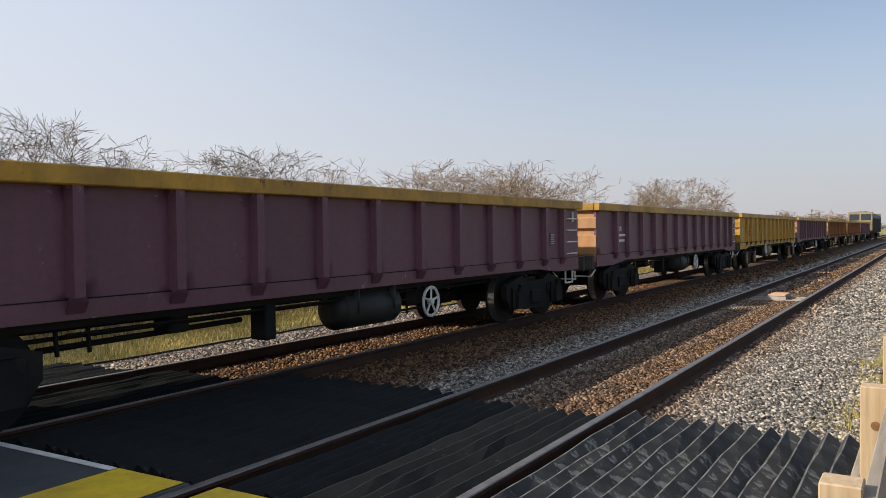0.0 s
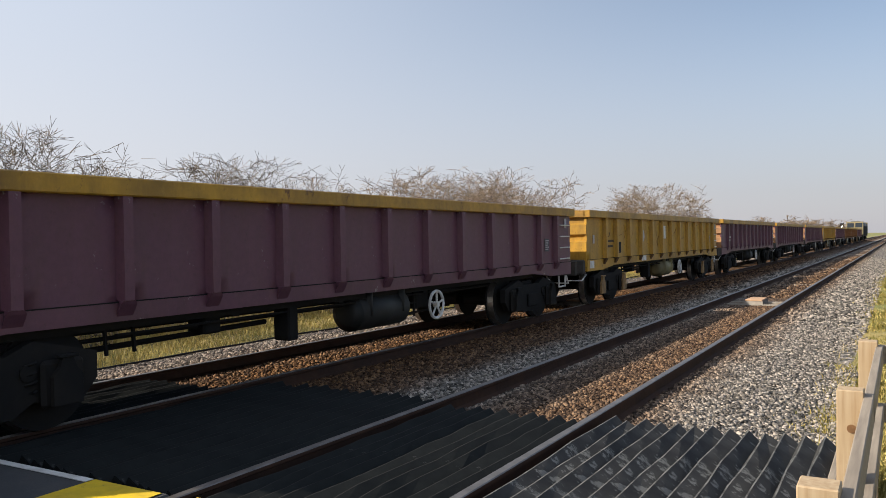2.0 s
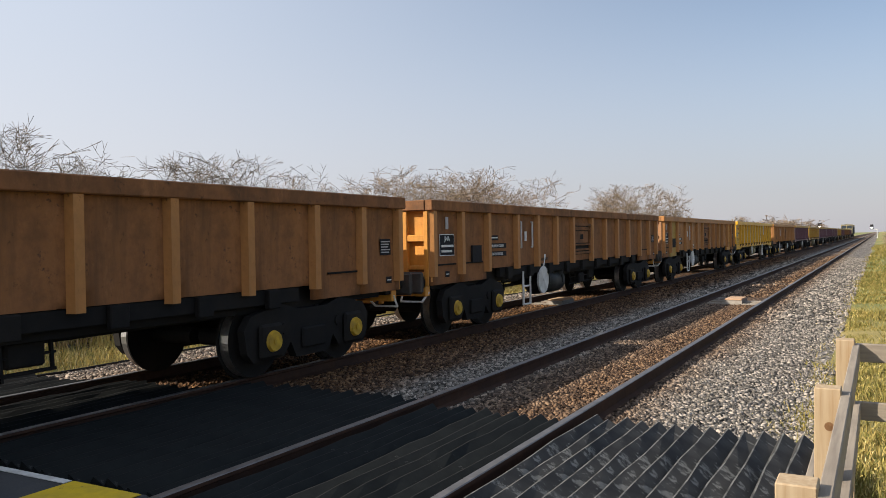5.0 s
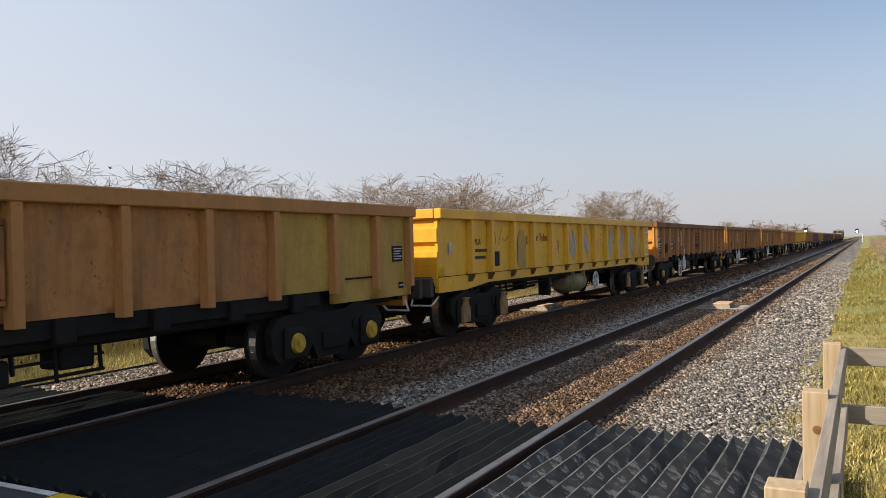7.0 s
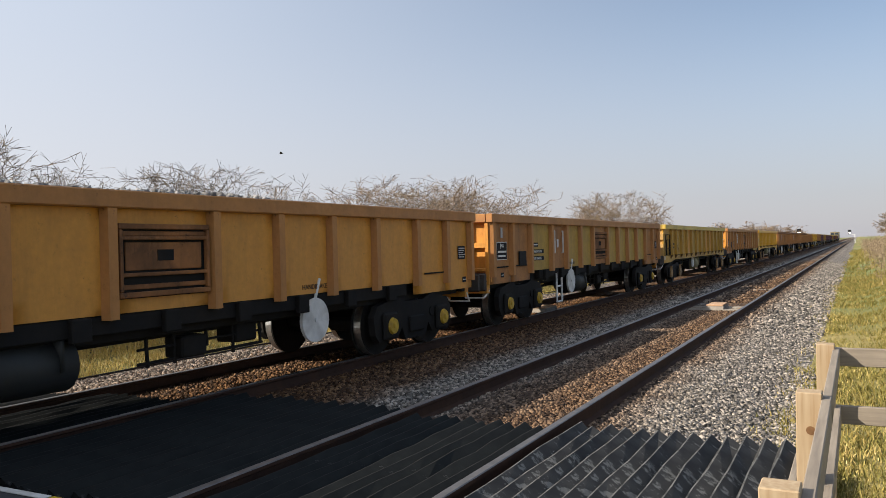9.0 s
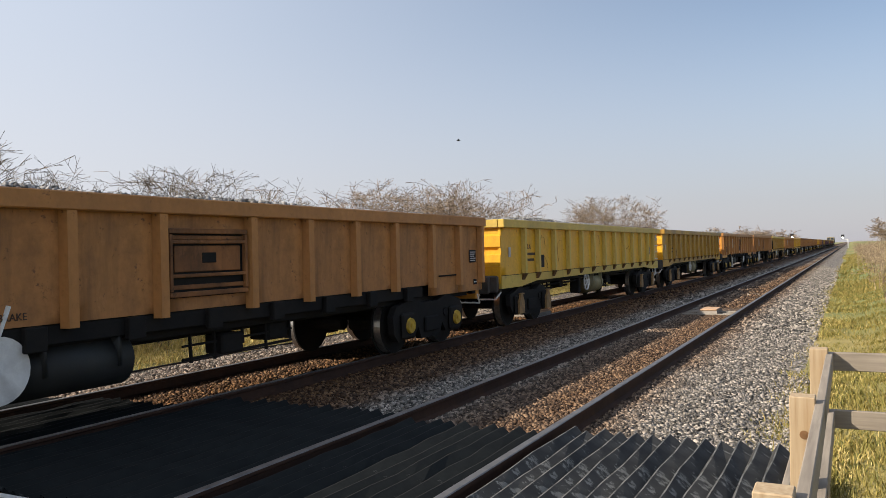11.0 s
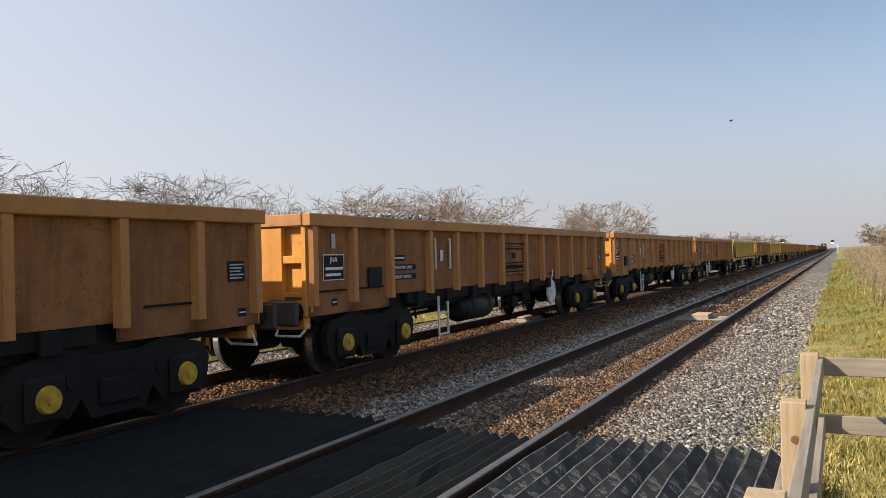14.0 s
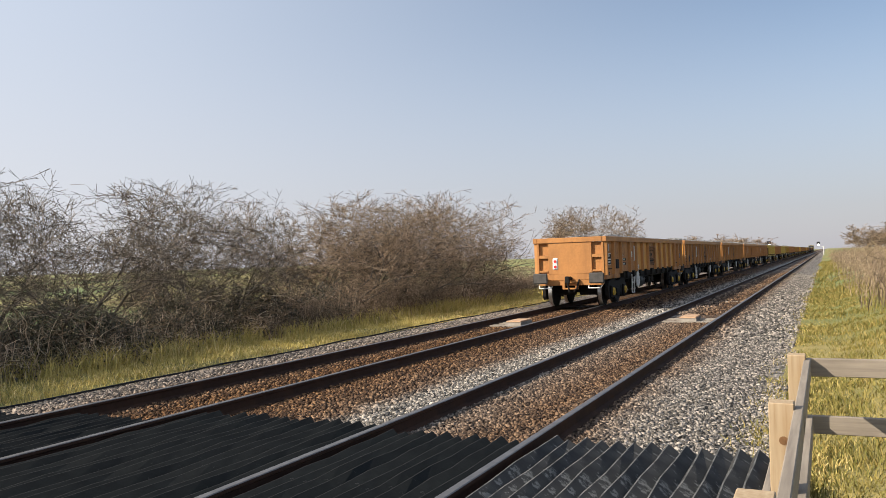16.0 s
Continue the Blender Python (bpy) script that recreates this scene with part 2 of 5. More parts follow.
def ballast_material(name, loose):
    """Crushed stone, grey to pale; rust-brown from brake dust between the rails and beside them."""
    m, N, L, p = nodes_of(name)
    tc = N.new("ShaderNodeTexCoord")
    sep = N.new("ShaderNodeSeparateXYZ")
    L.new(tc.outputs["Object"], sep.inputs[0])
    if loose:
        geo = N.new("ShaderNodeNewGeometry")
        rnd = geo.outputs["Random Per Island"]
    else:
        vo = N.new("ShaderNodeTexVoronoi")
        vo.inputs["Scale"].default_value = 17
        L.new(tc.outputs["Object"], vo.inputs["Vector"])
        sc = N.new("ShaderNodeSeparateColor")
        L.new(vo.outputs["Color"], sc.inputs[0])
        rnd = sc.outputs[0]
    cr = N.new("ShaderNodeValToRGB")
    for i, (pos, c) in enumerate(((0, (0.045, 0.045, 0.042)), (0.55, (0.20, 0.187, 0.168)), (1, (0.54, 0.49, 0.43)))):
        e = cr.color_ramp.elements[i] if i < 2 else cr.color_ramp.elements.new(1)
        e.position, e.color = pos, (*c, 1)
    L.new(rnd, cr.inputs[0])
    rr = N.new("ShaderNodeValToRGB")
    for i, (pos, c) in enumerate(((0, (0.022, 0.012, 0.007)), (0.6, (0.088, 0.043, 0.019)), (1, (0.23, 0.125, 0.055)))):
        e = rr.color_ramp.elements[i] if i < 2 else rr.color_ramp.elements.new(1)
        e.position, e.color = pos, (*c, 1)
    L.new(rnd, rr.inputs[0])
    # dust across the line: x of the track's cross section
    wob = N.new("ShaderNodeMath"); wob.operation = "MULTIPLY_ADD"
    L.new(noise_tex(N, L, 1.1, 4, 0.6), wob.inputs[0])
    wob.inputs[1].default_value = 0.7
    off = N.new("ShaderNodeMath"); off.operation = "SUBTRACT"
    off.inputs[1].default_value = 0.35
    L.new(sep.outputs[0], wob.inputs[2])
    L.new(wob.outputs[0], off.inputs[0])
    mr = N.new("ShaderNodeMapRange")
    mr.inputs[1].default_value, mr.inputs[2].default_value = -8.0, 3.0
    L.new(off.outputs[0], mr.inputs[0])
    band = N.new("ShaderNodeValToRGB")
    # rust dust, set stronger between the tracks to deepen the train's shade as well
    stops = ((-8.0, 0.35), (-5.9, 0.4), (-5.0, 0.85), (-3.9, 1.0), (-2.6, 0.95), (-1.95, 0.85), (-1.45, 0.1), (-0.9, 0.1), (-0.55, 0.65), (0.3, 0.9), (0.95, 0.75), (1.35, 0.2), (3.0, 0.1))
    for i, (x, v) in enumerate(stops):
        e = band.color_ramp.elements[i] if i < 2 else band.color_ramp.elements.new(0.999)
        e.position, e.color = (x + 8.0) / 11.0, (v, v, v, 1)
    L.new(mr.outputs[0], band.inputs[0])
    col = mix(N, L, band.outputs[0], cr.outputs[0], rr.outputs[0])
    if not loose:
        col = mix(N, L, 0.08, col, (0.06, 0.055, 0.05))
        bump(N, L, p, vo.outputs["Distance"], 0.9, 0.05)
    L.new(col, p.inputs["Base Color"])
    p.inputs["Roughness"].default_value = 0.9
    p.inputs["Specular IOR Level"].default_value = 0.2
    return m


M["ballast"] = ballast_material("ballast_bed", False)
M["stones"] = ballast_material("ballast_stones", True)
M["load"], *_ = island("ballast_load", [(0.07, 0.068, 0.065), (0.18, 0.175, 0.17), (0.36, 0.35, 0.34)])
M["grass"], *_ = island("dry_grass", [(0.20, 0.19, 0.045), (0.40, 0.33, 0.09), (0.58, 0.45, 0.16), (0.74, 0.60, 0.32)], patch=(0.58, 0.46, 0.14))
M["green_grass"], *_ = island("green_grass", [(0.075, 0.085, 0.015), (0.17, 0.15, 0.028), (0.29, 0.22, 0.055), (0.44, 0.33, 0.12)], patch=(0.15, 0.135, 0.026))
M["bark"] = plain("grey_bark", (0.10, 0.085, 0.07), 0.9, 0, 0.35, 8)
M["twig"], *_ = island("grey_twigs", [(0.03, 0.024, 0.018), (0.10, 0.077, 0.055), (0.32, 0.26, 0.20)])
M["twig_warm"], *_ = island("brown_twigs", [(0.06, 0.042, 0.028), (0.18, 0.125, 0.08), (0.44, 0.33, 0.23)])
M["bramble"], *_ = island("bramble_stems", [(0.05, 0.036, 0.024), (0.20, 0.14, 0.088), (0.46, 0.34, 0.23), (0.75, 0.63, 0.48)])
M["leaf"], _, _, leaf_p, _ = island("bramble_leaves", [(0.022, 0.026, 0.014), (0.048, 0.05, 0.026), (0.09, 0.072, 0.042), (0.22, 0.20, 0.15)], 0.5)
M["straw"], *_ = island("dead_stems", [(0.16, 0.11, 0.065), (0.30, 0.22, 0.135), (0.46, 0.36, 0.23)])
# Guard boards and worn crests: sunlit and train-shaded tones put into the colours.
M["rubber"] = weathered("shaded_weathered_board", (0.009, 0.0108, 0.0112), (0.018, 0.0205, 0.020), (0.06, 0.06, 0.058), 0.95, streak=False, big=2.5, chips=0.25)
M["rubber_lit"] = weathered("sunlit_weathered_board", (0.034, 0.034, 0.034), (0.085, 0.083, 0.08), (0.19, 0.19, 0.18), 0.85, streak=False, big=3.5, chips=1.1)
M["worn_edge_shaded"] = weathered("shaded_worn_edge", (0.018, 0.018, 0.018), (0.007, 0.007, 0.0075), None, 0.85, streak=False, big=5, amount=1.0)
M["worn_edge_lit"] = weathered("sunlit_worn_edge", (0.15, 0.15, 0.145), (0.012, 0.012, 0.013), None, 0.85, streak=False, big=5, amount=1.0)
M["rail_side"] = weathered("rusty_rail_web", (0.05, 0.028, 0.02), (0.08, 0.04, 0.024), None, 0.8, streak=False, big=3)
M["rail_head"] = plain("polished_rail_head", (0.19, 0.175, 0.165), 0.45, 0.75, 0.3, 6)
M["asphalt"] = weathered("dark_crossing_deck", (0.06, 0.063, 0.068), (0.09, 0.09, 0.09), None, 0.85, streak=False, big=2, fine=60)
M["yellow_line"] = weathered("yellow_road_paint", (0.68, 0.47, 0.03), (0.4, 0.28, 0.05), (0.08, 0.08, 0.08), 0.7, streak=False, big=3, chips=0.2)
M["concrete"] = weathered("pale_concrete", (0.30, 0.27, 0.23), (0.17, 0.13, 0.10), None, 0.85, streak=False, big=2)
M["magnet_top"] = weathered("faded_orange_board", (0.52, 0.33, 0.2), (0.4, 0.28, 0.2), None, 0.7, streak=False, big=4)
M["cable"] = plain("black_cable", (0.02, 0.02, 0.02), 0.6)
m, N, L, p = nodes_of("meadow")
c1 = mix(N, L, ramp(N, L, noise_tex(N, L, 0.35, 6, 0.65), 0.4, 0.65), (0.18, 0.165, 0.045), (0.30, 0.24, 0.085))
c1 = mix(N, L, ramp(N, L, noise_tex(N, L, 0.03, 3, 0.5), 0.45, 0.6), c1, (0.12, 0.16, 0.05))
L.new(c1, p.inputs["Base Color"])
p.inputs["Roughness"].default_value = 0.95
bump(N, L, p, noise_tex(N, L, 9, 6, 0.7), 0.6, 0.08)
M["meadow"] = m
m, N, L, p = nodes_of("lit_signal_lens")
p.inputs["Emission Color"].default_value, p.inputs["Emission Strength"].default_value = (1, 0.97, 0.9, 1), 6
M["lamp"] = m
m, N, L, p = nodes_of("red_tail_lamp_lens")
p.inputs["Base Color"].default_value = (0.5, 0.01, 0.01, 1)
p.inputs["Emission Color"].default_value, p.inputs["Emission Strength"].default_value = (1, 0.03, 0.02, 1), 0.25
M["tail"] = m


# ---- building helpers ----
def finish(bm, name, mats, smooth=False):
    me = bpy.data.meshes.new(name)
    bmesh.ops.recalc_face_normals(bm, faces=bm.faces)
    bm.to_mesh(me)
    bm.free()
    for k in (mats if isinstance(mats, (list, tuple)) else [mats]):
        me.materials.append(M[k])
    if smooth:
        for q in me.polygons:
            q.use_smooth = True
    return me


def part(name, me, parent, at=None, label=""):
    ob = new(name, me)
    if parent is not None:
        ob.parent = parent
    if at is not None:
        ob.matrix_basis = at
    if label:
        ob["label"] = label
    return ob


def box(bm, x0, x1, y0, y1, z0, z1, mat=0, bevel=0.0):
    vs = [bm.verts.new((x, y, z)) for x in (x0, x1) for y in (y0, y1) for z in (z0, z1)]
    fs = [bm.faces.new([vs[i] for i in q]) for q in ((0, 1, 3, 2), (4, 6, 7, 5), (0, 4, 5, 1), (2, 3, 7, 6), (0, 2, 6, 4), (1, 5, 7, 3))]
    for f in fs:
        f.material_index = mat
    if bevel:
        es = list({e for f in fs for e in f.edges})
        r = bmesh.ops.bevel(bm, geom=es, offset=bevel, segments=1, affect="EDGES")
        for f in r["faces"]:
            f.material_index = mat
    return fs


def prism(bm, pts, axis, a, b, mat=0):
    """A closed outline (u, v) drawn out along an axis from a to b."""
    def at(u, v, w):
        return {"x": (w, u, v), "y": (u, w, v), "z": (u, v, w)}[axis]
    r0 = [bm.verts.new(at(u, v, a)) for u, v in pts]
    r1 = [bm.verts.new(at(u, v, b)) for u, v in pts]
    n = len(pts)
    fs = [bm.faces.new(r0), bm.faces.new(r1)]
    fs += [bm.faces.new((r0[i], r0[(i + 1) % n], r1[(i + 1) % n], r1[i])) for i in range(n)]
    for f in fs:
        f.material_index = mat
    return fs


def disc(bm, cx, cy, cz, r, axis, a, b, n=20, mat=0, r2=None):
    """A round bar along an axis from a to b, offset from (cx, cy, cz)."""
    rings = []
    for w, rad in ((a, r), (b, r if r2 is None else r2)):
        ring = []
        for i in range(n):
            c, s = math.cos(2 * math.pi * i / n) * rad, math.sin(2 * math.pi * i / n) * rad
            ring.append(bm.verts.new({"x": (cx + w, cy + c, cz + s), "y": (cx + c, cy + w, cz + s), "z": (cx + c, cy + s, cz + w)}[axis]))
        rings.append(ring)
    fs = [bm.faces.new(rings[0]), bm.faces.new(rings[1])]
    fs += [bm.faces.new((rings[0][i], rings[0][(i + 1) % n], rings[1][(i + 1) % n], rings[1][i])) for i in range(n)]
    for f in fs:
        f.material_index = mat
    return fs


def bar(bm, p, q, r, n=6, mat=0, r2=None):
    """A thin round bar between two points."""
    p, q = Vector(p), Vector(q)
    m = (q - p).to_track_quat("Z", "Y").to_matrix()
    r2 = r if r2 is None else r2
    rings = [[bm.verts.new(c + m @ Vector((math.cos(2 * math.pi * i / n) * k, math.sin(2 * math.pi * i / n) * k, 0))) for i in range(n)] for c, k in ((p, r), (q, r2))]
    fs = [bm.faces.new((rings[0][i], rings[0][(i + 1) % n], rings[1][(i + 1) % n], rings[1][i])) for i in range(n)]
    fs += [bm.faces.new(rings[0]), bm.faces.new(rings[1])]
    for f in fs:
        f.material_index = mat


STORE = {}


def stored(key, make):
    if key not in STORE:
        STORE[key] = make()
    return STORE[key]


def words(text, size, mat):
    """Built-in lettering as a mesh, lying in the plane that faces +x, reading along +y to the observer's right."""
    def make():
        cu = bpy.data.curves.new("lettering", "FONT")
        cu.body, cu.size, cu.extrude = text, size, 0.002
        ob = bpy.data.objects.new("lettering", cu)
        scene.collection.objects.link(ob)
        me = bpy.data.meshes.new_from_object(ob.evaluated_get(bpy.context.evaluated_depsgraph_get()))
        bpy.data.objects.remove(ob)
        me.transform(Matrix(((0, 0, 1, 0), (1, 0, 0, 0), (0, 1, 0, 0), (0, 0, 0, 1))))
        me.materials.clear()
        me.materials.append(M[mat])
        return me
    return stored(("words", text, size, mat), make)


def mesh_arrays(name, verts, faces, mats, mat_index=None):
    me = bpy.data.meshes.new(name)
    k = faces.shape[1]
    me.vertices.add(len(verts))
    me.vertices.foreach_set("co", verts.astype(np.float32).ravel())
    me.loops.add(faces.size)
    me.loops.foreach_set("vertex_index", faces.astype(np.int32).ravel())
    me.polygons.add(len(faces))
    me.polygons.foreach_set("loop_start", np.arange(0, faces.size, k, dtype=np.int32))
    for q in mats:
        me.materials.append(M[q])
    if mat_index is not None:
        me.polygons.foreach_set("material_index", mat_index.astype(np.int32))
    me.update(calc_edges=True)
    me.validate()
    return me


# ---- the ground and the line ----
S = 3.90            # between the centres of the two tracks
TOP = -0.155        # the ballast between the rails


def section(x):
    """Height of the ground across the line."""
    pts = ((-2000, -0.2), (-60, -0.5), (-14, -0.45), (-9, -0.42), (-7.6, -0.40), (-6.4, -0.24), (-5.3, TOP - 0.01), (-2.7, TOP), (-1.9, TOP - 0.02), (-1.1, TOP), (1.05, TOP), (1.5, -0.2), (2.25, -0.36), (3.2, -0.30), (4.6, 0.1), (6.5, 0.55), (12, 0.9), (60, 0.9), (2000, 0.6))
    for (a, za), (b, zb) in zip(pts, pts[1:]):
        if x <= b:
            return za + (zb - za) * (x - a) / (b - a)
    return pts[-1][1]


def ground():
    xs = [-2000, -600, -200, -60, -30, -18, -14, -12, -10.5, -9, -8.2, -7.6] + [-7.6 + 0.25 * i for i in range(1, 43)] + [3.2, 3.6, 4.1, 4.6, 5.2, 5.8, 6.5, 8, 12, 25, 60, 200, 700, 2000]
    ys = [-400, -100, -30] + [-10 + 0.5 * i for i in range(0, 100)] + [42, 46, 52, 60, 75, 95, 130, 180, 260, 400, 700, 1200, 2500]
    bm = bmesh.new()
    rows = []
    for y in ys:
        row = []
        for x in xs:
            z = section(x)
            amp = 0.02 if -7.5 < x < 2.2 else (0.07 if abs(x) < 80 else 0.5)
            z += amp * noise.noise(Vector((x * 0.9, y * 0.7, 1.3)))
            if x > 1.6 and y < 5.9:
                z = min(z, -0.27)
            row.append(bm.verts.new((x, y, z)))
        rows.append(row)
    for a, b in zip(rows, rows[1:]):
        for i in range(len(xs) - 1):
            f = bm.faces.new((a[i], a[i + 1], b[i + 1], b[i]))
            mid = (xs[i] + xs[i + 1]) / 2
            f.material_index = 1 if -7.75 < mid < 2.35 else 0
            f.smooth = True
    tagged(part("ground", finish(bm, "ground", ["meadow", "ballast"]), None), "grassy flat land with a bed of grey and rusty track ballast", "ground", kind="structure")


ground()

RAIL = [(-0.07, -0.155), (0.07, -0.155), (0.07, -0.145), (0.012, -0.125), (0.010, -0.045), (0.035, -0.03), (0.035, -0.006), (0.028, 0), (-0.028, 0), (-0.035, -0.006), (-0.035, -0.03), (-0.010, -0.045), (-0.012, -0.125), (-0.07, -0.145)]


def rail_mesh():
    bm = bmesh.new()
    ys = [-60, 0, 5, 20, 60, 200, 800]
    rings = [[bm.verts.new((u, y, v)) for u, v in RAIL] for y in ys]
    n = len(RAIL)
    for a, b in zip(rings, rings[1:]):
        for i in range(n):
            f = bm.faces.new((a[i], a[(i + 1) % n], b[(i + 1) % n], b[i]))
            f.material_index = 1 if i in (6, 7, 8) else 0
    bm.faces.new(rings[0]); bm.faces.new(rings[-1])
    return finish(bm, "rail", ["rail_side", "rail_head"])


rail_me = rail_mesh()
for x in (-0.7525, 0.7525, -S - 0.7525, -S + 0.7525):
    tagged(part("rail", rail_me, None, pose(x, 0, 0)), "long steel running rail, rusty web and polished head", "rail", "running rails", "structure")


def stones(name, label, x0, x1, y0, y1, count, size, seed, mats="stones", height=None, skip=None):
    """Loose crushed stones, one joined object."""
    rg = np.random.default_rng(seed)
    x, y = rg.uniform(x0, x1, count), y0 + (y1 - y0) * rg.uniform(0, 1, count) ** 1.35
    if skip is not None:
        keep = ~skip(x, y)
        x, y = x[keep], y[keep]
    n = len(x)
    z = np.array([section(v) for v in x]) if height is None else height(x, y)
    base = np.array([[1, 0, 0], [-1, 0, 0], [0, 1, 0], [0, -1, 0], [0, 0, 1], [0, 0, -1]], float)
    tri = np.array([[0, 2, 4], [2, 1, 4], [1, 3, 4], [3, 0, 4], [2, 0, 5], [1, 2, 5], [3, 1, 5], [0, 3, 5]])
    v = base[None] * rg.uniform(0.55, 1.25, (n, 6, 1)) + rg.uniform(-0.35, 0.35, (n, 6, 3))
    q = rg.normal(size=(n, 4)); q /= np.linalg.norm(q, axis=1)[:, None]
    w, a, b, c = q.T
    R = np.stack([np.stack([1 - 2 * (b * b + c * c), 2 * (a * b - c * w), 2 * (a * c + b * w)], -1), np.stack([2 * (a * b + c * w), 1 - 2 * (a * a + c * c), 2 * (b * c - a * w)], -1), np.stack([2 * (a * c - b * w), 2 * (b * c + a * w), 1 - 2 * (a * a + b * b)], -1)], 1)
    s = size * rg.uniform(0.6, 1.35, n)
    v = np.einsum("nij,nkj->nki", R, v) * s[:, None, None] * np.array([1, 1, 0.8])
    v += np.stack([x, y, z + s * 0.25], -1)[:, None, :]
    f = (tri[None] + (np.arange(n) * 6)[:, None, None]).reshape(-1, 3)
    return mesh_arrays(name, v.reshape(-1, 3), f, [mats])


def off_rails(x, y):
    bad = np.zeros(len(x), bool)
    for r in (-0.7525, 0.7525, -S - 0.7525, -S + 0.7525):
        bad |= np.abs(x - r) < 0.085
    bad |= (y < 6.5) & (x > -6.0) & (x < 2.6)
    return bad


for nm, x0, x1, y0, y1, cnt, sz, sd in (
        ("ballast_stones", 0.8, 2.5, 5.9, 16, 34000, 0.0245, 11), ("ballast_stones", 0.8, 2.4, 16, 60, 16000, 0.040, 12),
        ("ballast_stones", -0.7, 0.7, 6.4, 20, 24000, 0.0235, 13), ("ballast_stones", -3.1, -0.8, 6.4, 24, 34000, 0.026, 14),
        ("ballast_stones", -3.1, 0.7, 22, 60, 12000, 0.048, 15), ("ballast_stones", -4.6, -3.2, 6.2, 24, 14000, 0.027, 16),
        ("ballast_stones", -7.6, -4.7, 5.0, 26, 22000, 0.029, 17)):
    tagged(part(nm, stones(nm, "", x0, x1, y0, y1, cnt, sz, sd, skip=off_rails), None), "loose crushed stone ballast, grey and rust-stained", "ballast", kind="stuff")

# ---- the crossing ----
def ridge_mesh(w, y0, y1, seed, lean):
    """A long wedge-shaped ridge of a trespass guard, with a worn crest and a slanting saw-cut end."""
    rg = random.Random(seed)
    h = (0.042 if y0 < 3 else 0.036) + rg.uniform(-0.008, 0.008)
    bm = bmesh.new()
    prof = [(0, -0.10), (w, -0.10), (w, -0.02), (w * lean + 0.006, h), (w * lean - 0.004, h), (0, -0.015)]
    k = 9
    ys = [y0 + (y1 - y0) * j / k for j in range(k + 1)]
    rings = []
    for j, y in enumerate(ys):
        dx, dz = rg.uniform(-0.011, 0.011), rg.uniform(-0.012, 0.006)
        rings.append([bm.verts.new((u + (dx if 2 < i < 5 else 0), y + (0.05 if j == k and i in (3, 4) else 0), v + (dz if 2 < i < 5 else 0))) for i, (u, v) in enumerate(prof)])
    for a, b in zip(rings, rings[1:]):
        for i in range(6):
            f = bm.faces.new((a[i], a[(i + 1) % 6], b[(i + 1) % 6], b[i]))
            f.material_index = 1 if i == 3 else 0
    bm.faces.new(rings[0]); bm.faces.new(rings[-1])
    # nearest guard takes the sunlit tones, the rest the shaded ones
    return finish(bm, "ridge", ["rubber_lit", "worn_edge_lit"] if y0 < 3 else ["rubber", "worn_edge_shaded"])


GUARDS = (  # x from, x to, ridges, z, far end, near end
    (0.86, 2.60, 13, -0.055, 6.48, 2.2), (-0.67, 0.67, 10, -0.07, 6.40, 3.45), (-3.06, -0.84, 15, -0.065, 6.62, 3.45),
    (-S - 0.67, -S + 0.67, 10, -0.09, 6.2, 3.3), (-6.4, -S - 0.84, 12, -0.10, 6.1, 3.2))
for gi, (x0, x1, n, z, y1, y0) in enumerate(GUARDS):
    guard = tagged(new("trespass_guard"), "black weathered ridged trespass guard laid beside the rails", "trespass guard", "trespass guards")
    guard.matrix_basis = pose(0, 0, z)
    w = (x1 - x0) / n
    for i in range(n):
        me = stored(("ridge", round(w, 3), i % 4, gi), lambda: ridge_mesh(w, y0, y1, gi * 7 + i % 4, 0.24))
        rg = random.Random(gi * 50 + i)
        part("ridge", me, guard, pose(x0 + w * i, rg.uniform(-0.05, 0.05), 0, 0, rg.uniform(-2, 2), 0))


bm = bmesh.new()
box(bm, 2.605, 2.655, 4.6, 6.35, -0.12, -0.005, 0, 0.006)
tagged(part("edge_board", finish(bm, "edge_board", "grey_wood_y"), None), "narrow weathered grey board along the edge of the trespass guard", "board")


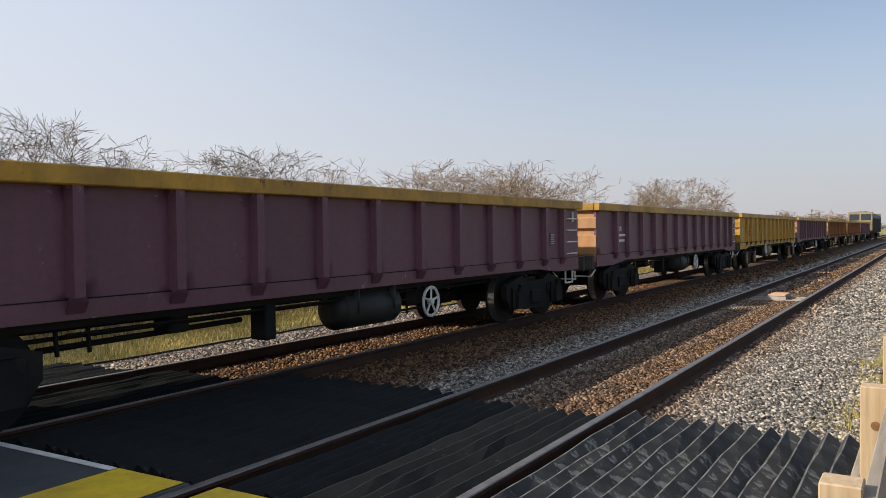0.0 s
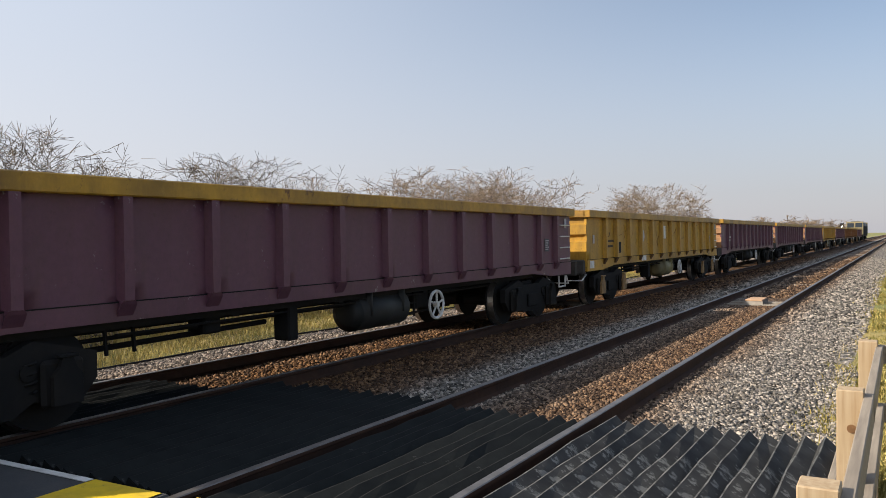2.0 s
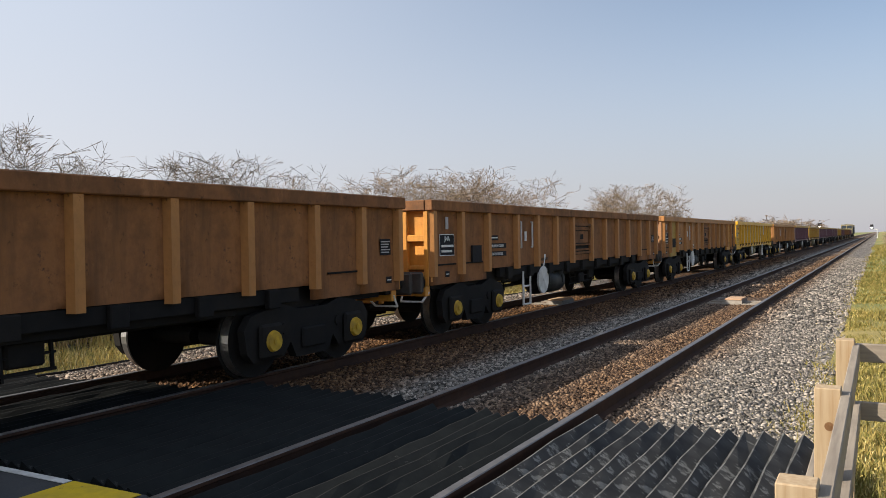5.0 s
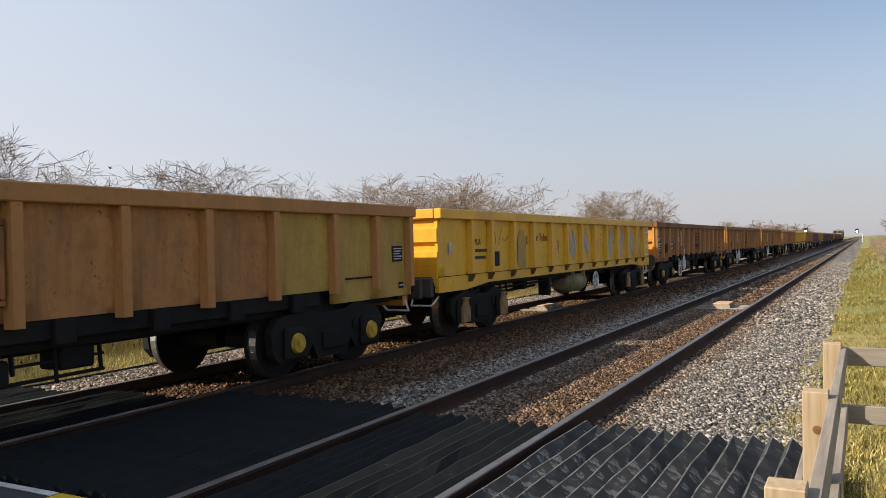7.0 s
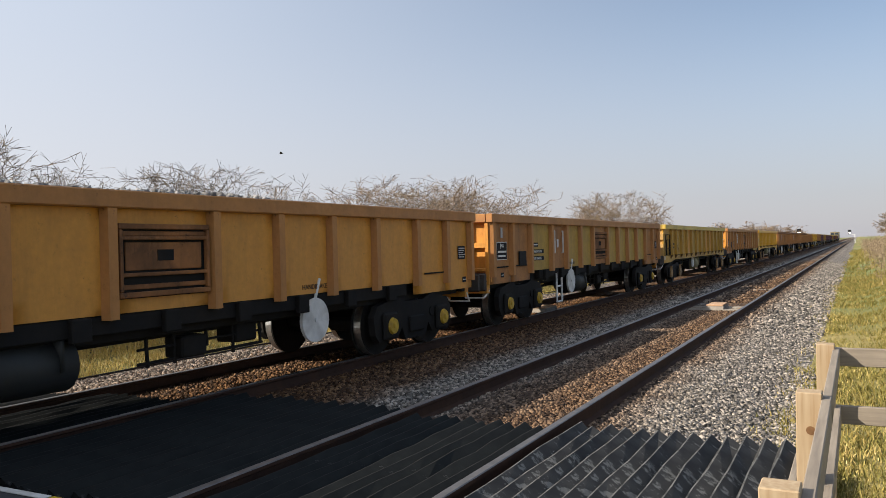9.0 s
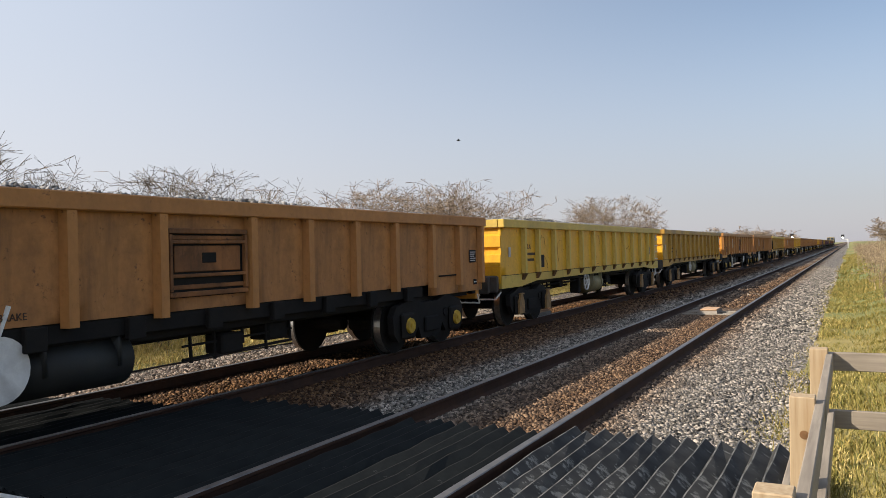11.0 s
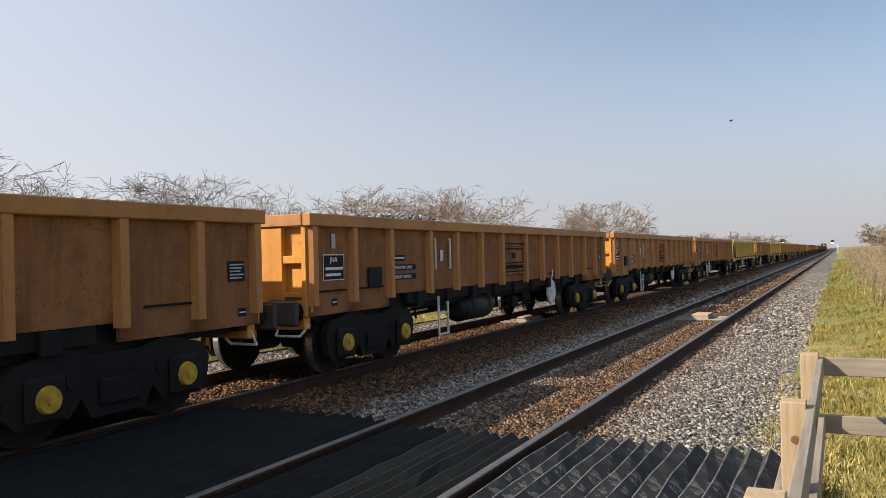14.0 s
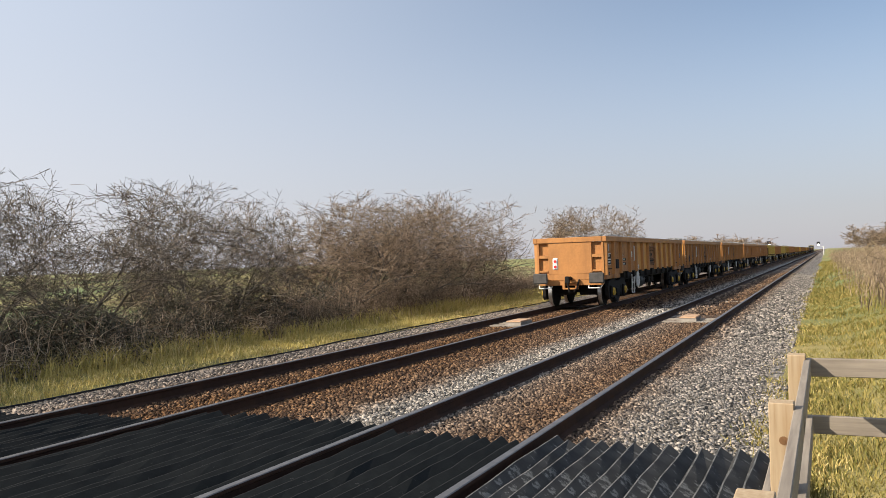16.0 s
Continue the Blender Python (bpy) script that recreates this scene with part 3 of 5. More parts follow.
def deck():
    bm = bmesh.new()
    box(bm, -3.06, -0.86, -5, 3.36, -0.15, -0.02, 0, 0.012)
    d = tagged(part("crossing_deck", finish(bm, "crossing_deck", "asphalt"), None), "dark grey level crossing panel between the two tracks", "crossing deck", "crossing decks", "structure")
    bm = bmesh.new()
    box(bm, -1.52, -0.90, -4.9, 3.33, -0.0155, -0.0115, 0)
    part("yellow_marking", finish(bm, "yellow_marking", "yellow_line"), d, label="yellow painted strip")
    bm = bmesh.new()
    box(bm, -3.04, -1.54, 3.27, 3.33, -0.0155, -0.0105, 0)
    part("edge_line", finish(bm, "edge_line", "white"), d, label="thin white painted edge line")
    bm = bmesh.new()
    box(bm, -0.66, 0.66, -5, 3.40, -0.15, -0.02, 0, 0.012)
    d2 = tagged(part("crossing_deck", finish(bm, "crossing_deck", "asphalt"), None), "level crossing panel between the rails with yellow markings", "crossing deck", "crossing decks", "structure")
    bm = bmesh.new()
    box(bm, -0.64, -0.16, -4.9, 3.37, -0.0155, -0.0115, 0)
    part("yellow_marking", finish(bm, "yellow_marking", "yellow_line"), d2, label="yellow painted strip")
    for x0, x1 in ((0.86, 2.7), (-S - 0.66, -S + 0.66), (-8, -S - 0.86)):
        bm = bmesh.new()
        box(bm, x0, x1, -5, 2.1 if x0 > 0 else 3.2, -0.15, -0.02, 0, 0.012)
        tagged(part("crossing_deck", finish(bm, "crossing_deck", "asphalt"), None), "dark grey level crossing panel", "crossing deck", "crossing decks", "structure")
    bm = bmesh.new()
    box(bm, 2.72, 12, -5, 1.6, -0.26, -0.03, 0, 0.012)
    tagged(part("road", finish(bm, "road", "asphalt"), None), "dark grey tarmac approach road to the crossing", "road", kind="structure")


deck()


def fence():
    f = tagged(new("post_and_rail_fence"), "wooden post and rail fence, fresh pine posts and grey rails", "fence")
    f.matrix_basis = pose(0, 0, 0)
    for k, (x, y, top) in enumerate(((2.822, 2.25, 0.86), (2.822, 3.66, 0.86), (2.83, 5.34, 0.86))):
        bm = bmesh.new()
        box(bm, -0.05, 0.05, -0.05, 0.05, -0.42, top, 0, 0.004)
        post = part("post", finish(bm, "post", "pine"), f, pose(x, y, 0, random.Random(k).uniform(-0.4, 0.4), 0.5, 0))
        if k == 1:
            bm = bmesh.new()
            disc(bm, 0.006, 0, top - 0.155, 0.018, "y", -0.0525, -0.049, 14)
            disc(bm, 0.006, 0, top - 0.155, 0.009, "y", -0.0535, -0.049, 10)
            part("knot", finish(bm, "knot", "knot"), post, label="dark knot in the pine")
    for z in (0.78, 0.43):
        for y0, y1 in ((2.18, 3.70), (3.62, 5.40)):
            bm = bmesh.new()
            box(bm, 2.876, 2.914, y0, y1 - 0.004, z - 0.055, z + 0.055 - (0.004 if y0 > 3 else 0), 0, 0.004)
            part("rail", finish(bm, "rail", "grey_wood_y"), f)
        bm = bmesh.new()
        box(bm, 2.80, 4.9, 5.392, 5.43, z - 0.062, z + 0.048, 0, 0.004)
        part("rail", finish(bm, "rail", "grey_wood_x"), f)
    bm = bmesh.new()
    box(bm, 4.82, 4.92, 5.29, 5.39, -0.3, 0.86, 0, 0.004)
    part("post", finish(bm, "post", "pine"), f)


fence()


def magnet(x, y):
    e = tagged(new("track_magnet"), "low grey track magnet with a faded orange top between the rails", "track magnet", "track magnets")
    e.matrix_basis = pose(x, y, 0)
    bm = bmesh.new()
    prism(bm, [(-0.45, -0.16), (0.45, -0.16), (0.42, -0.05), (-0.38, -0.05)], "x", -0.2, 0.2)
    part("case", finish(bm, "case", "concrete"), e)
    bm = bmesh.new()
    box(bm, -0.19, 0.19, -0.36, 0.42, -0.048, -0.012, 0, 0.01)
    part("lid", finish(bm, "lid", "magnet_top"), e)
    for y2 in (-0.42, -0.2, 0.25, 0.5):
        bm = bmesh.new()
        box(bm, -0.6, 0.6, y2 - 0.035, y2 + 0.035, -0.16, -0.115, 0, 0.006)
        part("crossbar", finish(bm, "crossbar", "concrete"), e)


magnet(0.02, 19.9)
magnet(-S + 0.02, 18.6)

sl = stored("sleeper", lambda: (lambda bm: (box(bm, -0.55, 0.55, -0.10, 0.10, -0.3, TOP + 0.03, 0, 0.015), finish(bm, "sleeper", "concrete"))[1])(bmesh.new()))
for y in (27.6, 40.5, 54, 67, 80, 93):
    tagged(part("sleeper", sl, None, pose(0, y, 0)), "pale concrete sleeper showing through the ballast", "sleeper", "bare sleepers")


def cable_run():
    cu = bpy.data.curves.new("trackside_cable", "CURVE")
    cu.dimensions, cu.bevel_depth, cu.bevel_resolution = "3D", 0.018, 1
    sp = cu.splines.new("POLY")
    rg = random.Random(5)
    ys = [2 + 1.1 * i for i in range(60)]
    sp.points.add(len(ys) - 1)
    for q, y in zip(sp.points, ys):
        x = -7.15 - 0.3 * min(1, max(0, (y - 8) / 8)) + rg.uniform(-0.06, 0.06)
        q.co = (x, y, section(x) + 0.035 + rg.uniform(0, 0.03), 1)
    cu.materials.append(M["cable"])
    tagged(new("trackside_cable", cu), "black cable lying on the ballast shoulder", "cable")


cable_run()


# ---- signals ----
def signal(x, y, z, reach):
    e = tagged(new("railway_signal"), "small railway signal on a pale post with a lit white lamp", "signal", "signals")
    e.matrix_basis = pose(x, y, 0)
    bm = bmesh.new()
    bar(bm, (reach, 0, -0.5), (reach, 0, z - 0.6), 0.09, 8)
    bar(bm, (reach, 0, z - 0.7), (0, 0, z - 0.45), 0.06, 8)
    part("post", finish(bm, "post", "white"), e)
    bm = bmesh.new()
    box(bm, -0.42, 0.42, -0.1, 0.1, z - 0.5, z + 0.75, 0, 0.08)
    part("backboard", finish(bm, "backboard", "board"), e)
    bm = bmesh.new()
    disc(bm, 0, 0, z - 0.1, 0.24, "y", -0.16, -0.11, 16)
    part("lens", finish(bm, "lens", "lamp"), e, label="lit white lamp")


signal(1.2, 250, 2.7, 1.3)
signal(-8.2, 190, 2.75, 0.0)

# ---- the train ----
HW = 1.12           # half the width over the ribs
PITCH, SPEED, REAR = 14.606, 22.378, 15.83
LEN = 13.76
ZTOP, ZRIM, ZLOW = 2.08, 1.92, 0.80


def rib_mesh(kind, mat):
    bm = bmesh.new()
    z0 = 1.02 if kind == "MLA" else 0.93
    prism(bm, [(-0.075, 0), (-0.05, 0.085), (0.05, 0.085), (0.075, 0)], "z", z0, ZRIM)
    return finish(bm, "rib", mat)


def gusset_mesh(mat):
    """Spreading foot of a rib, on the sill."""
    bm = bmesh.new()
    prism(bm, [(0.013, 1.018), (0.082, 1.018), (0.070, 0.985), (0.013, 0.885)], "x", -0.085, 0.085)
    for v in bm.verts:
        if v.co.z > 1.0:
            v.co.x *= 0.72
    return finish(bm, "gusset", mat)


def shell(kind, L, mat):
    """Floor and the long sills below the side panels."""
    bm = bmesh.new()
    w = HW - 0.085
    box(bm, -w + 0.05, w - 0.05, 0.05, L - 0.05, 0.98, 1.04, 0)
    if kind == "MLA":
        for s in (-1, 1):
            x0, x1 = sorted((s * (w + 0.012), s * (w - 0.06)))
            prism(bm, [(0.02, 0.76), (1.0, 0.76), (1.9, 0.84), (L - 1.9, 0.84), (L - 1.0, 0.76), (L - 0.02, 0.76), (L - 0.02, 1.0), (0.02, 1.0)], "x", x0, x1, 0)
    return finish(bm, "body", mat)


def panel_mesh(width, low, mat, dent):
    """One side panel, slightly dished, its foot at z = low."""
    bm = bmesh.new()
    rg = random.Random(dent)
    nu, nv = 4, 5
    for x, sgn in ((0.0, 1), (-0.05, 0)):
        grid = []
        for j in range(nv + 1):
            row = []
            for i in range(nu + 1):
                edge = 0 if i in (0, nu) or j in (0, nv) else 1
                row.append(bm.verts.new((x - sgn * edge * rg.uniform(0.002, 0.016), width * i / nu, low + (ZRIM - low) * j / nv)))
            grid.append(row)
        for r0, r1 in zip(grid, grid[1:]):
            for i in range(nu):
                f = bm.faces.new((r0[i], r0[i + 1], r1[i + 1], r1[i]))
                f.smooth = True
        if sgn:
            first = grid
    last = grid
    for (a, b), (c, d) in (((first[0][0], first[0][nu]), (last[0][0], last[0][nu])), ((first[0][0], first[nv][0]), (last[0][0], last[nv][0])), ((first[0][nu], first[nv][nu]), (last[0][nu], last[nv][nu])), ((first[nv][0], first[nv][nu]), (last[nv][0], last[nv][nu]))):
        bm.faces.new((a, b, d, c))
    return finish(bm, "side_panel", mat)


def panel_edges(kind, L):
    if kind == "MLA":
        return [0.03, 1.145] + [1.948 + 1.0165 * i for i in range(11)] + [12.915, L - 0.03]
    return [0.03, 1.02, 2.00, 3.24, 4.23, 5.265, 6.27, 7.565, 8.60, 9.63, 10.665, 11.80, 12.77, L - 0.03]


def rim_mesh(L, mat):
    bm = bmesh.new()
    w = HW + 0.015
    for s in (-1, 1):
        x0, x1 = sorted((s * w, s * (w - 0.13)))
        box(bm, x0, x1, -0.02, L + 0.02, ZRIM, ZTOP, 0, 0.012)
    for a, b in ((-0.024, 0.10), (L - 0.10, L + 0.024)):
        box(bm, -w + 0.134, w - 0.134, a, b, ZRIM + 0.003, ZTOP - 0.003, 0, 0.012)
    return finish(bm, "top_rail", mat)


def end_mla(mat):
    """End wall of horizontal pressings, at y = 0 facing -y."""
    bm = bmesh.new()
    w = HW - 0.088
    prism(bm, [(0.0, 0.86), (0.09, 0.86), (0.09, ZRIM), (0.06, ZRIM), (0.06, 1.80), (0.0, 1.76), (0.0, 1.56), (0.07, 1.50), (0.07, 1.42), (0.0, 1.40), (0.0, 1.19), (0.012, 1.185), (0.0, 1.18)], "x", -w, w)
    return finish(bm, "end_wall", mat)


def end_jna(mat):
    bm = bmesh.new()
    w = HW - 0.088
    box(bm, -w, w, 0.09, 0.14, 0.80, ZRIM)
    box(bm, -w + 0.36, w - 0.36, 0.005, 0.09, 0.98, ZRIM, 0, 0.01)
    for s in (-1, 1):
        for z0, z1 in ((1.04, 1.10), (1.46, 1.56)):
            x0, x1 = sorted((s * w, s * (w - 0.357)))
            box(bm, x0, x1, 0.01, 0.09, z0, z1, 0, 0.008)
        x0, x1 = sorted((s * w, s * (w - 0.07)))
        box(bm, x0, x1, 0.004, 0.088, 0.80, ZRIM - 0.002, 0, 0.006)
    box(bm, -w + 0.073, w - 0.073, 0.012, 0.088, 0.80, 1.0, 0, 0.01)
    return finish(bm, "end_wall", mat)


def headstock(mat):
    """Beam below the end wall with the coupling frame."""
    bm = bmesh.new()
    box(bm, -0.98, 0.98, 0.02, 0.15, 0.64, 0.795, 0, 0.01)
    for s in (-1, 1):
        box(bm, *sorted((s * 0.16, s * 0.24)), -0.05, 0.018, 0.52, 0.79, 0, 0.008)
    box(bm, -0.158, 0.158, -0.05, 0.016, 0.71, 0.77, 0, 0.008)
    box(bm, -0.158, 0.158, -0.05, 0.016, 0.52, 0.57, 0, 0.008)
    return finish(bm, "headstock", mat)


def bogie(parent, y, kind, cap):
    def side_mesh():
        bm = bmesh.new()
        if kind == "JNA":
            prof = [(-1.12, 0.30), (-1.02, 0.19), (-0.52, 0.21), (-0.40, 0.36), (-0.30, 0.17), (0.30, 0.17), (0.40, 0.36), (0.52, 0.21), (1.02, 0.19), (1.12, 0.30), (1.16, 0.55), (1.05, 0.70), (0.55, 0.80), (0.25, 0.72), (-0.25, 0.72), (-0.55, 0.80), (-1.05, 0.70), (-1.16, 0.55)]
        else:
            prof = [(-1.12, 0.40), (-0.98, 0.24), (-0.54, 0.28), (-0.38, 0.18), (0.38, 0.18), (0.54, 0.28), (0.98, 0.24), (1.12, 0.40), (1.12, 0.62), (0.55, 0.76), (0.32, 0.66), (-0.32, 0.66), (-0.55, 0.76), (-1.12, 0.62)]
        prism(bm, prof, "x", -0.05, 0.05)
        for yy in (-0.775, 0.775):
            box(bm, 0.05, 0.115, yy - 0.19, yy + 0.19, 0.22, 0.60, 0, 0.03)
        box(bm, 0.05, 0.09, -0.22, 0.22, 0.26, 0.5, 0, 0.02)
        for yy in (-0.5, 0.5):
            disc(bm, 0.05, yy, 0.52, 0.07, "x", 0, 0.02, 12)
        return finish(bm, "side_frame", "dirty")

    def frame_mesh():
        bm = bmesh.new()
        box(bm, -0.93, 0.93, -0.2, 0.2, 0.42, 0.72)
        return finish(bm, "bogie", "dirty")

    def wheel_mesh():
        bm = bmesh.new()
        for f in disc(bm, 0, 0, 0, 0.42, "x", -0.06, 0.06, 32, 1)[:2]:
            f.material_index = 0
        disc(bm, 0, 0, 0, 0.45, "x", -0.085, -0.061, 32, 0)
        disc(bm, 0, 0, 0, 0.34, "x", 0.061, 0.064, 32, 0)
        disc(bm, 0, 0, 0, 0.10, "x", -0.7, 0.16, 12, 0)
        return finish(bm, "wheel", ["dirty", "steel"])

    def cap_mesh():
        bm = bmesh.new()
        if cap != "cap":
            prism(bm, [(-0.13, -0.17), (0.13, -0.17), (0.13, 0.06), (0.07, 0.13), (0.05, 0.20), (-0.05, 0.20), (-0.07, 0.13), (-0.13, 0.06)], "x", 0, 0.045)
            box(bm, 0.0, 0.06, -0.09, 0.09, 0.203, 0.23, 0, 0.006)
            return finish(bm, "axle_cap", cap)
        disc(bm, 0, 0, 0, 0.12, "x", 0, 0.035, 18, 0, 0.105)
        disc(bm, 0, 0, 0, 0.04, "x", 0.036, 0.05, 10, 0)
        return finish(bm, "axle_cap", cap)

    def spring_mesh():
        bm = bmesh.new()
        last = None
        for k in range(40):
            a = k * 0.6
            c, d = Vector((math.cos(a) * 0.055, math.sin(a) * 0.055, 0.0072 * k)), Vector((math.cos(a), math.sin(a), 0))
            ring = [bm.verts.new(c + d * math.cos(u) * 0.013 + Vector((0, 0, math.sin(u) * 0.013))) for u in (0, 1.57, 3.14, 4.71)]
            if last:
                for i in range(4):
                    bm.faces.new((last[i], last[(i + 1) % 4], ring[(i + 1) % 4], ring[i]))
            last = ring
        return finish(bm, "spring", "dirty")

    b = part("bogie", stored(("bogie", kind), frame_mesh), parent, pose(0, y, 0))
    for s in (-1, 1):
        part("side_frame", stored(("side_frame", kind), side_mesh), b, pose(s * 0.98, 0, 0, 0, 0, 0 if s > 0 else 180))
        for yy in (-0.775, 0.775):
            part("wheel", stored("wheel", wheel_mesh), b, pose(s * 0.77, yy, 0.42, 0, 0, 0 if s > 0 else 180))
            part("axle_cap", stored(("axle_cap", cap, kind), cap_mesh), b, pose(s * 1.101, yy, 0.41, 0, 0, 0 if s > 0 else 180), "yellow axle box cap" if cap == "cap" else "")
            if kind == "MLA":
                part("spring", stored("spring", spring_mesh), b, pose(s * 1.0, yy + (0.25 if yy < 0 else -0.25), 0.36))


def underframe(L, kind):
    def make():
        bm = bmesh.new()
        z = 0.76 if kind == "MLA" else 0.72
        for s in (-1, 1):
            x0, x1 = sorted((s * 0.78, s * 0.90))
            box(bm, x0, x1, 0.35, L - 0.35, z, 0.975)
            if kind == "JNA":
                x0, x1 = sorted((s * 0.92, s * 1.02))
                box(bm, x0, x1, 2.6, L - 2.2, 0.80, 0.972, 0, 0.01)
                for i in range(9):
                    y = 2.9 + (L - 5.6) * i / 8
                    box(bm, *sorted((s * 1.02, s * 1.09)), y - 0.1, y + 0.1, 0.76, 0.968, 0, 0.01)
            # brake rods and pipes along the underside
            bar(bm, (s * 0.70, 2.7, 0.66), (s * 0.70, L - 2.7, 0.70), 0.022)
            bar(bm, (s * 0.86, 3.0, 0.70), (s * 0.86, L - 4.5, 0.73), 0.014)
        box(bm, -0.25, 0.25, 0.25, L - 0.25, 0.66, 0.97)
        for y in (0.16, L - 0.30):
            box(bm, -0.98, 0.98, y, y + 0.14, 0.74, 0.97, 0, 0.01)
        for y in (4.4, 6.2, 8.2):
            box(bm, -0.9, 0.9, y, y + 0.09, 0.74, 0.95)
        box(bm, 0.66, 0.90, 5.27, 5.44, 0.38, 0.78, 0, 0.02)
        box(bm, 0.55, 0.80, 4.1, 4.34, 0.58, 0.78, 0, 0.02)
        for y in (2.95, 3.25, 6.9, 7.25, 7.7, 8.1, 8.55):
            bar(bm, (0.78, y, 0.80), (0.78, y + 0.02, 0.40 + 0.06 * (int(y * 10) % 3)), 0.02, 5)
        bar(bm, (0.78, 6.8, 0.44), (0.78, 8.6, 0.46), 0.018, 5)
        bar(bm, (0.78, 6.8, 0.58), (0.78, 8.6, 0.60), 0.014, 5)
        box(bm, 0.6, 0.86, 7.3, 7.65, 0.44, 0.66, 0, 0.02)
        box(bm, 0.5, 0.8, 8.15, 8.5, 0.5, 0.72, 0, 0.02)
        bar(bm, (0.6, 2.9, 0.56), (0.6, 5.2, 0.60), 0.03, 6)
        return finish(bm, "underframe", "dirty")
    return stored(("underframe", kind, L), make)


def small_meshes():
    bm = bmesh.new()
    disc(bm, 0, 0, 0, 0.09, "y", -0.30, 0.0, 14)
    disc(bm, 0, 0, 0, 0.125, "y", -0.12, 0.0, 14)
    box(bm, -0.225, 0.225, -0.36, -0.31, -0.16, 0.16, 1, 0.03)
    STORE["buffer"] = finish(bm, "buffer", ["dirty", "buffer_face"])
    bm = bmesh.new()
    for a, b in zip(range(16), range(1, 17)):
        p = [(0, math.cos(t * math.pi / 8) * 0.2, math.sin(t * math.pi / 8) * 0.2) for t in (a, b)]
        bar(bm, p[0], p[1], 0.022, 6)
    for k in range(5):
        t = k * 2 * math.pi / 5 + 0.3
        bar(bm, (0, 0, 0), (0, math.cos(t) * 0.2, math.sin(t) * 0.2), 0.016, 5)
    disc(bm, 0, 0, 0, 0.045, "x", -0.04, 0.03, 10)
    STORE["handwheel"] = finish(bm, "handwheel", "white")
    bm = bmesh.new()
    disc(bm, 0, 0, 0, 0.27, "x", -0.02, 0.02, 28)
    disc(bm, 0, 0, 0, 0.03, "x", 0.021, 0.035, 10)
    STORE["handbrake_disc"] = finish(bm, "handbrake_disc", "white")
    bm = bmesh.new()
    bar(bm, (0, 0, 0.25), (0.0, 0.1, 0.5), 0.02, 5)
    STORE["brake_lever"] = finish(bm, "brake_lever", "white")
    for nm, mt in (("tank", "tank"), ("tank_pale", "tank_pale")):
        bm = bmesh.new()
        disc(bm, 0, 0, 0, 0.25, "y", -0.55, 0.55, 24)
        disc(bm, 0, 0, 0, 0.25, "y", 0.551, 0.63, 24, 0, 0.13)
        disc(bm, 0, 0, 0, 0.13, "y", -0.63, -0.551, 24, 0, 0.25)
        box(bm, -0.26, 0.26, -0.40, -0.36, -0.05, 0.3)
        box(bm, -0.26, 0.26, 0.36, 0.40, -0.05, 0.3)
        STORE[nm] = finish(bm, "air_tank", mt, True)
    bm = bmesh.new()
    for y in (-0.17, 0.17):
        bar(bm, (0, y, 0.0), (0, y, -0.62), 0.022, 6)
    for z in (-0.28, -0.62):
        bar(bm, (0, -0.17, z), (0, 0.17, z), 0.02, 6)
    STORE["step"] = finish(bm, "step", "white")
    bm = bmesh.new()
    for y in (-0.17, 0.17):
        bar(bm, (0, y, 0.0), (0, y, -0.22), 0.018, 6)
    bar(bm, (0, -0.17, -0.22), (0, 0.17, -0.22), 0.018, 6)
    STORE["stirrup"] = finish(bm, "stirrup", "white")
    bm = bmesh.new()
    bar(bm, (0.03, 0, -0.24), (0.03, 0, 0.24), 0.017, 6)
    for z in (-0.24, 0.24):
        bar(bm, (0, 0, z), (0.03, 0, z), 0.017, 6)
    STORE["handrail"] = finish(bm, "handrail", "white")
    bm = bmesh.new()
    bar(bm, (0.04, -0.24, 0), (0.04, 0.24, 0), 0.014, 6)
    for y in (-0.24, 0.24):
        bar(bm, (0, y, 0), (0.04, y, 0), 0.014, 6)
    STORE["rung"] = finish(bm, "rung", "ink_white")
    bm = bmesh.new()
    pts = [(0.25, 0.05, 0.86), (0.27, -0.14, 0.78), (0.25, -0.30, 0.55), (0.2, -0.44, 0.48)]
    for a, b in zip(pts, pts[1:]):
        bar(bm, a, b, 0.025, 7)
    bar(bm, (0, 0.1, 0.86), (0, -0.40, 0.84), 0.06, 8)
    box(bm, -0.07, 0.07, -0.46, -0.36, 0.72, 0.92, 0, 0.02)
    bar(bm, (0.0, -0.42, 0.75), (0.05, -0.40, 0.45), 0.03, 6)
    STORE["coupling"] = finish(bm, "coupling", "dirty")
    bm = bmesh.new()
    pts = [(0.55, 0.0, 0.72), (0.55, -0.10, 0.56), (0.92, -0.10, 0.56), (0.98, 0.02, 0.70)]
    for a, b in zip(pts, pts[1:]):
        bar(bm, a, b, 0.016, 6)
    STORE["shunter_rail"] = finish(bm, "shunter_rail", "ink_white")
    bm = bmesh.new()
    # flat black sheet behind the bars: shade of the recess put into colour
    box(bm, 0, 0.008, -0.565, 0.565, -0.40, 0.28, 1)
    for z, h in ((-0.39, 0.05), (-0.20, 0.035), (0.135, 0.035), (0.235, 0.05)):
        box(bm, 0.008, 0.055, -0.56, 0.56, z, z + h, 0, 0.006)
    for z in (-0.295, 0.195):
        box(bm, 0.008, 0.03, -0.52, 0.52, z - 0.022, z + 0.022, 0, 0.005)
    box(bm, 0.008, 0.026, -0.47, 0.47, -0.145, 0.115, 0, 0.006)
    box(bm, 0.026, 0.030, -0.10, 0.10, -0.06, 0.045, 1)
    for y in (-0.56, 0.515):
        box(bm, 0.009, 0.062, y, y + 0.04, -0.335, 0.23, 0, 0.006)
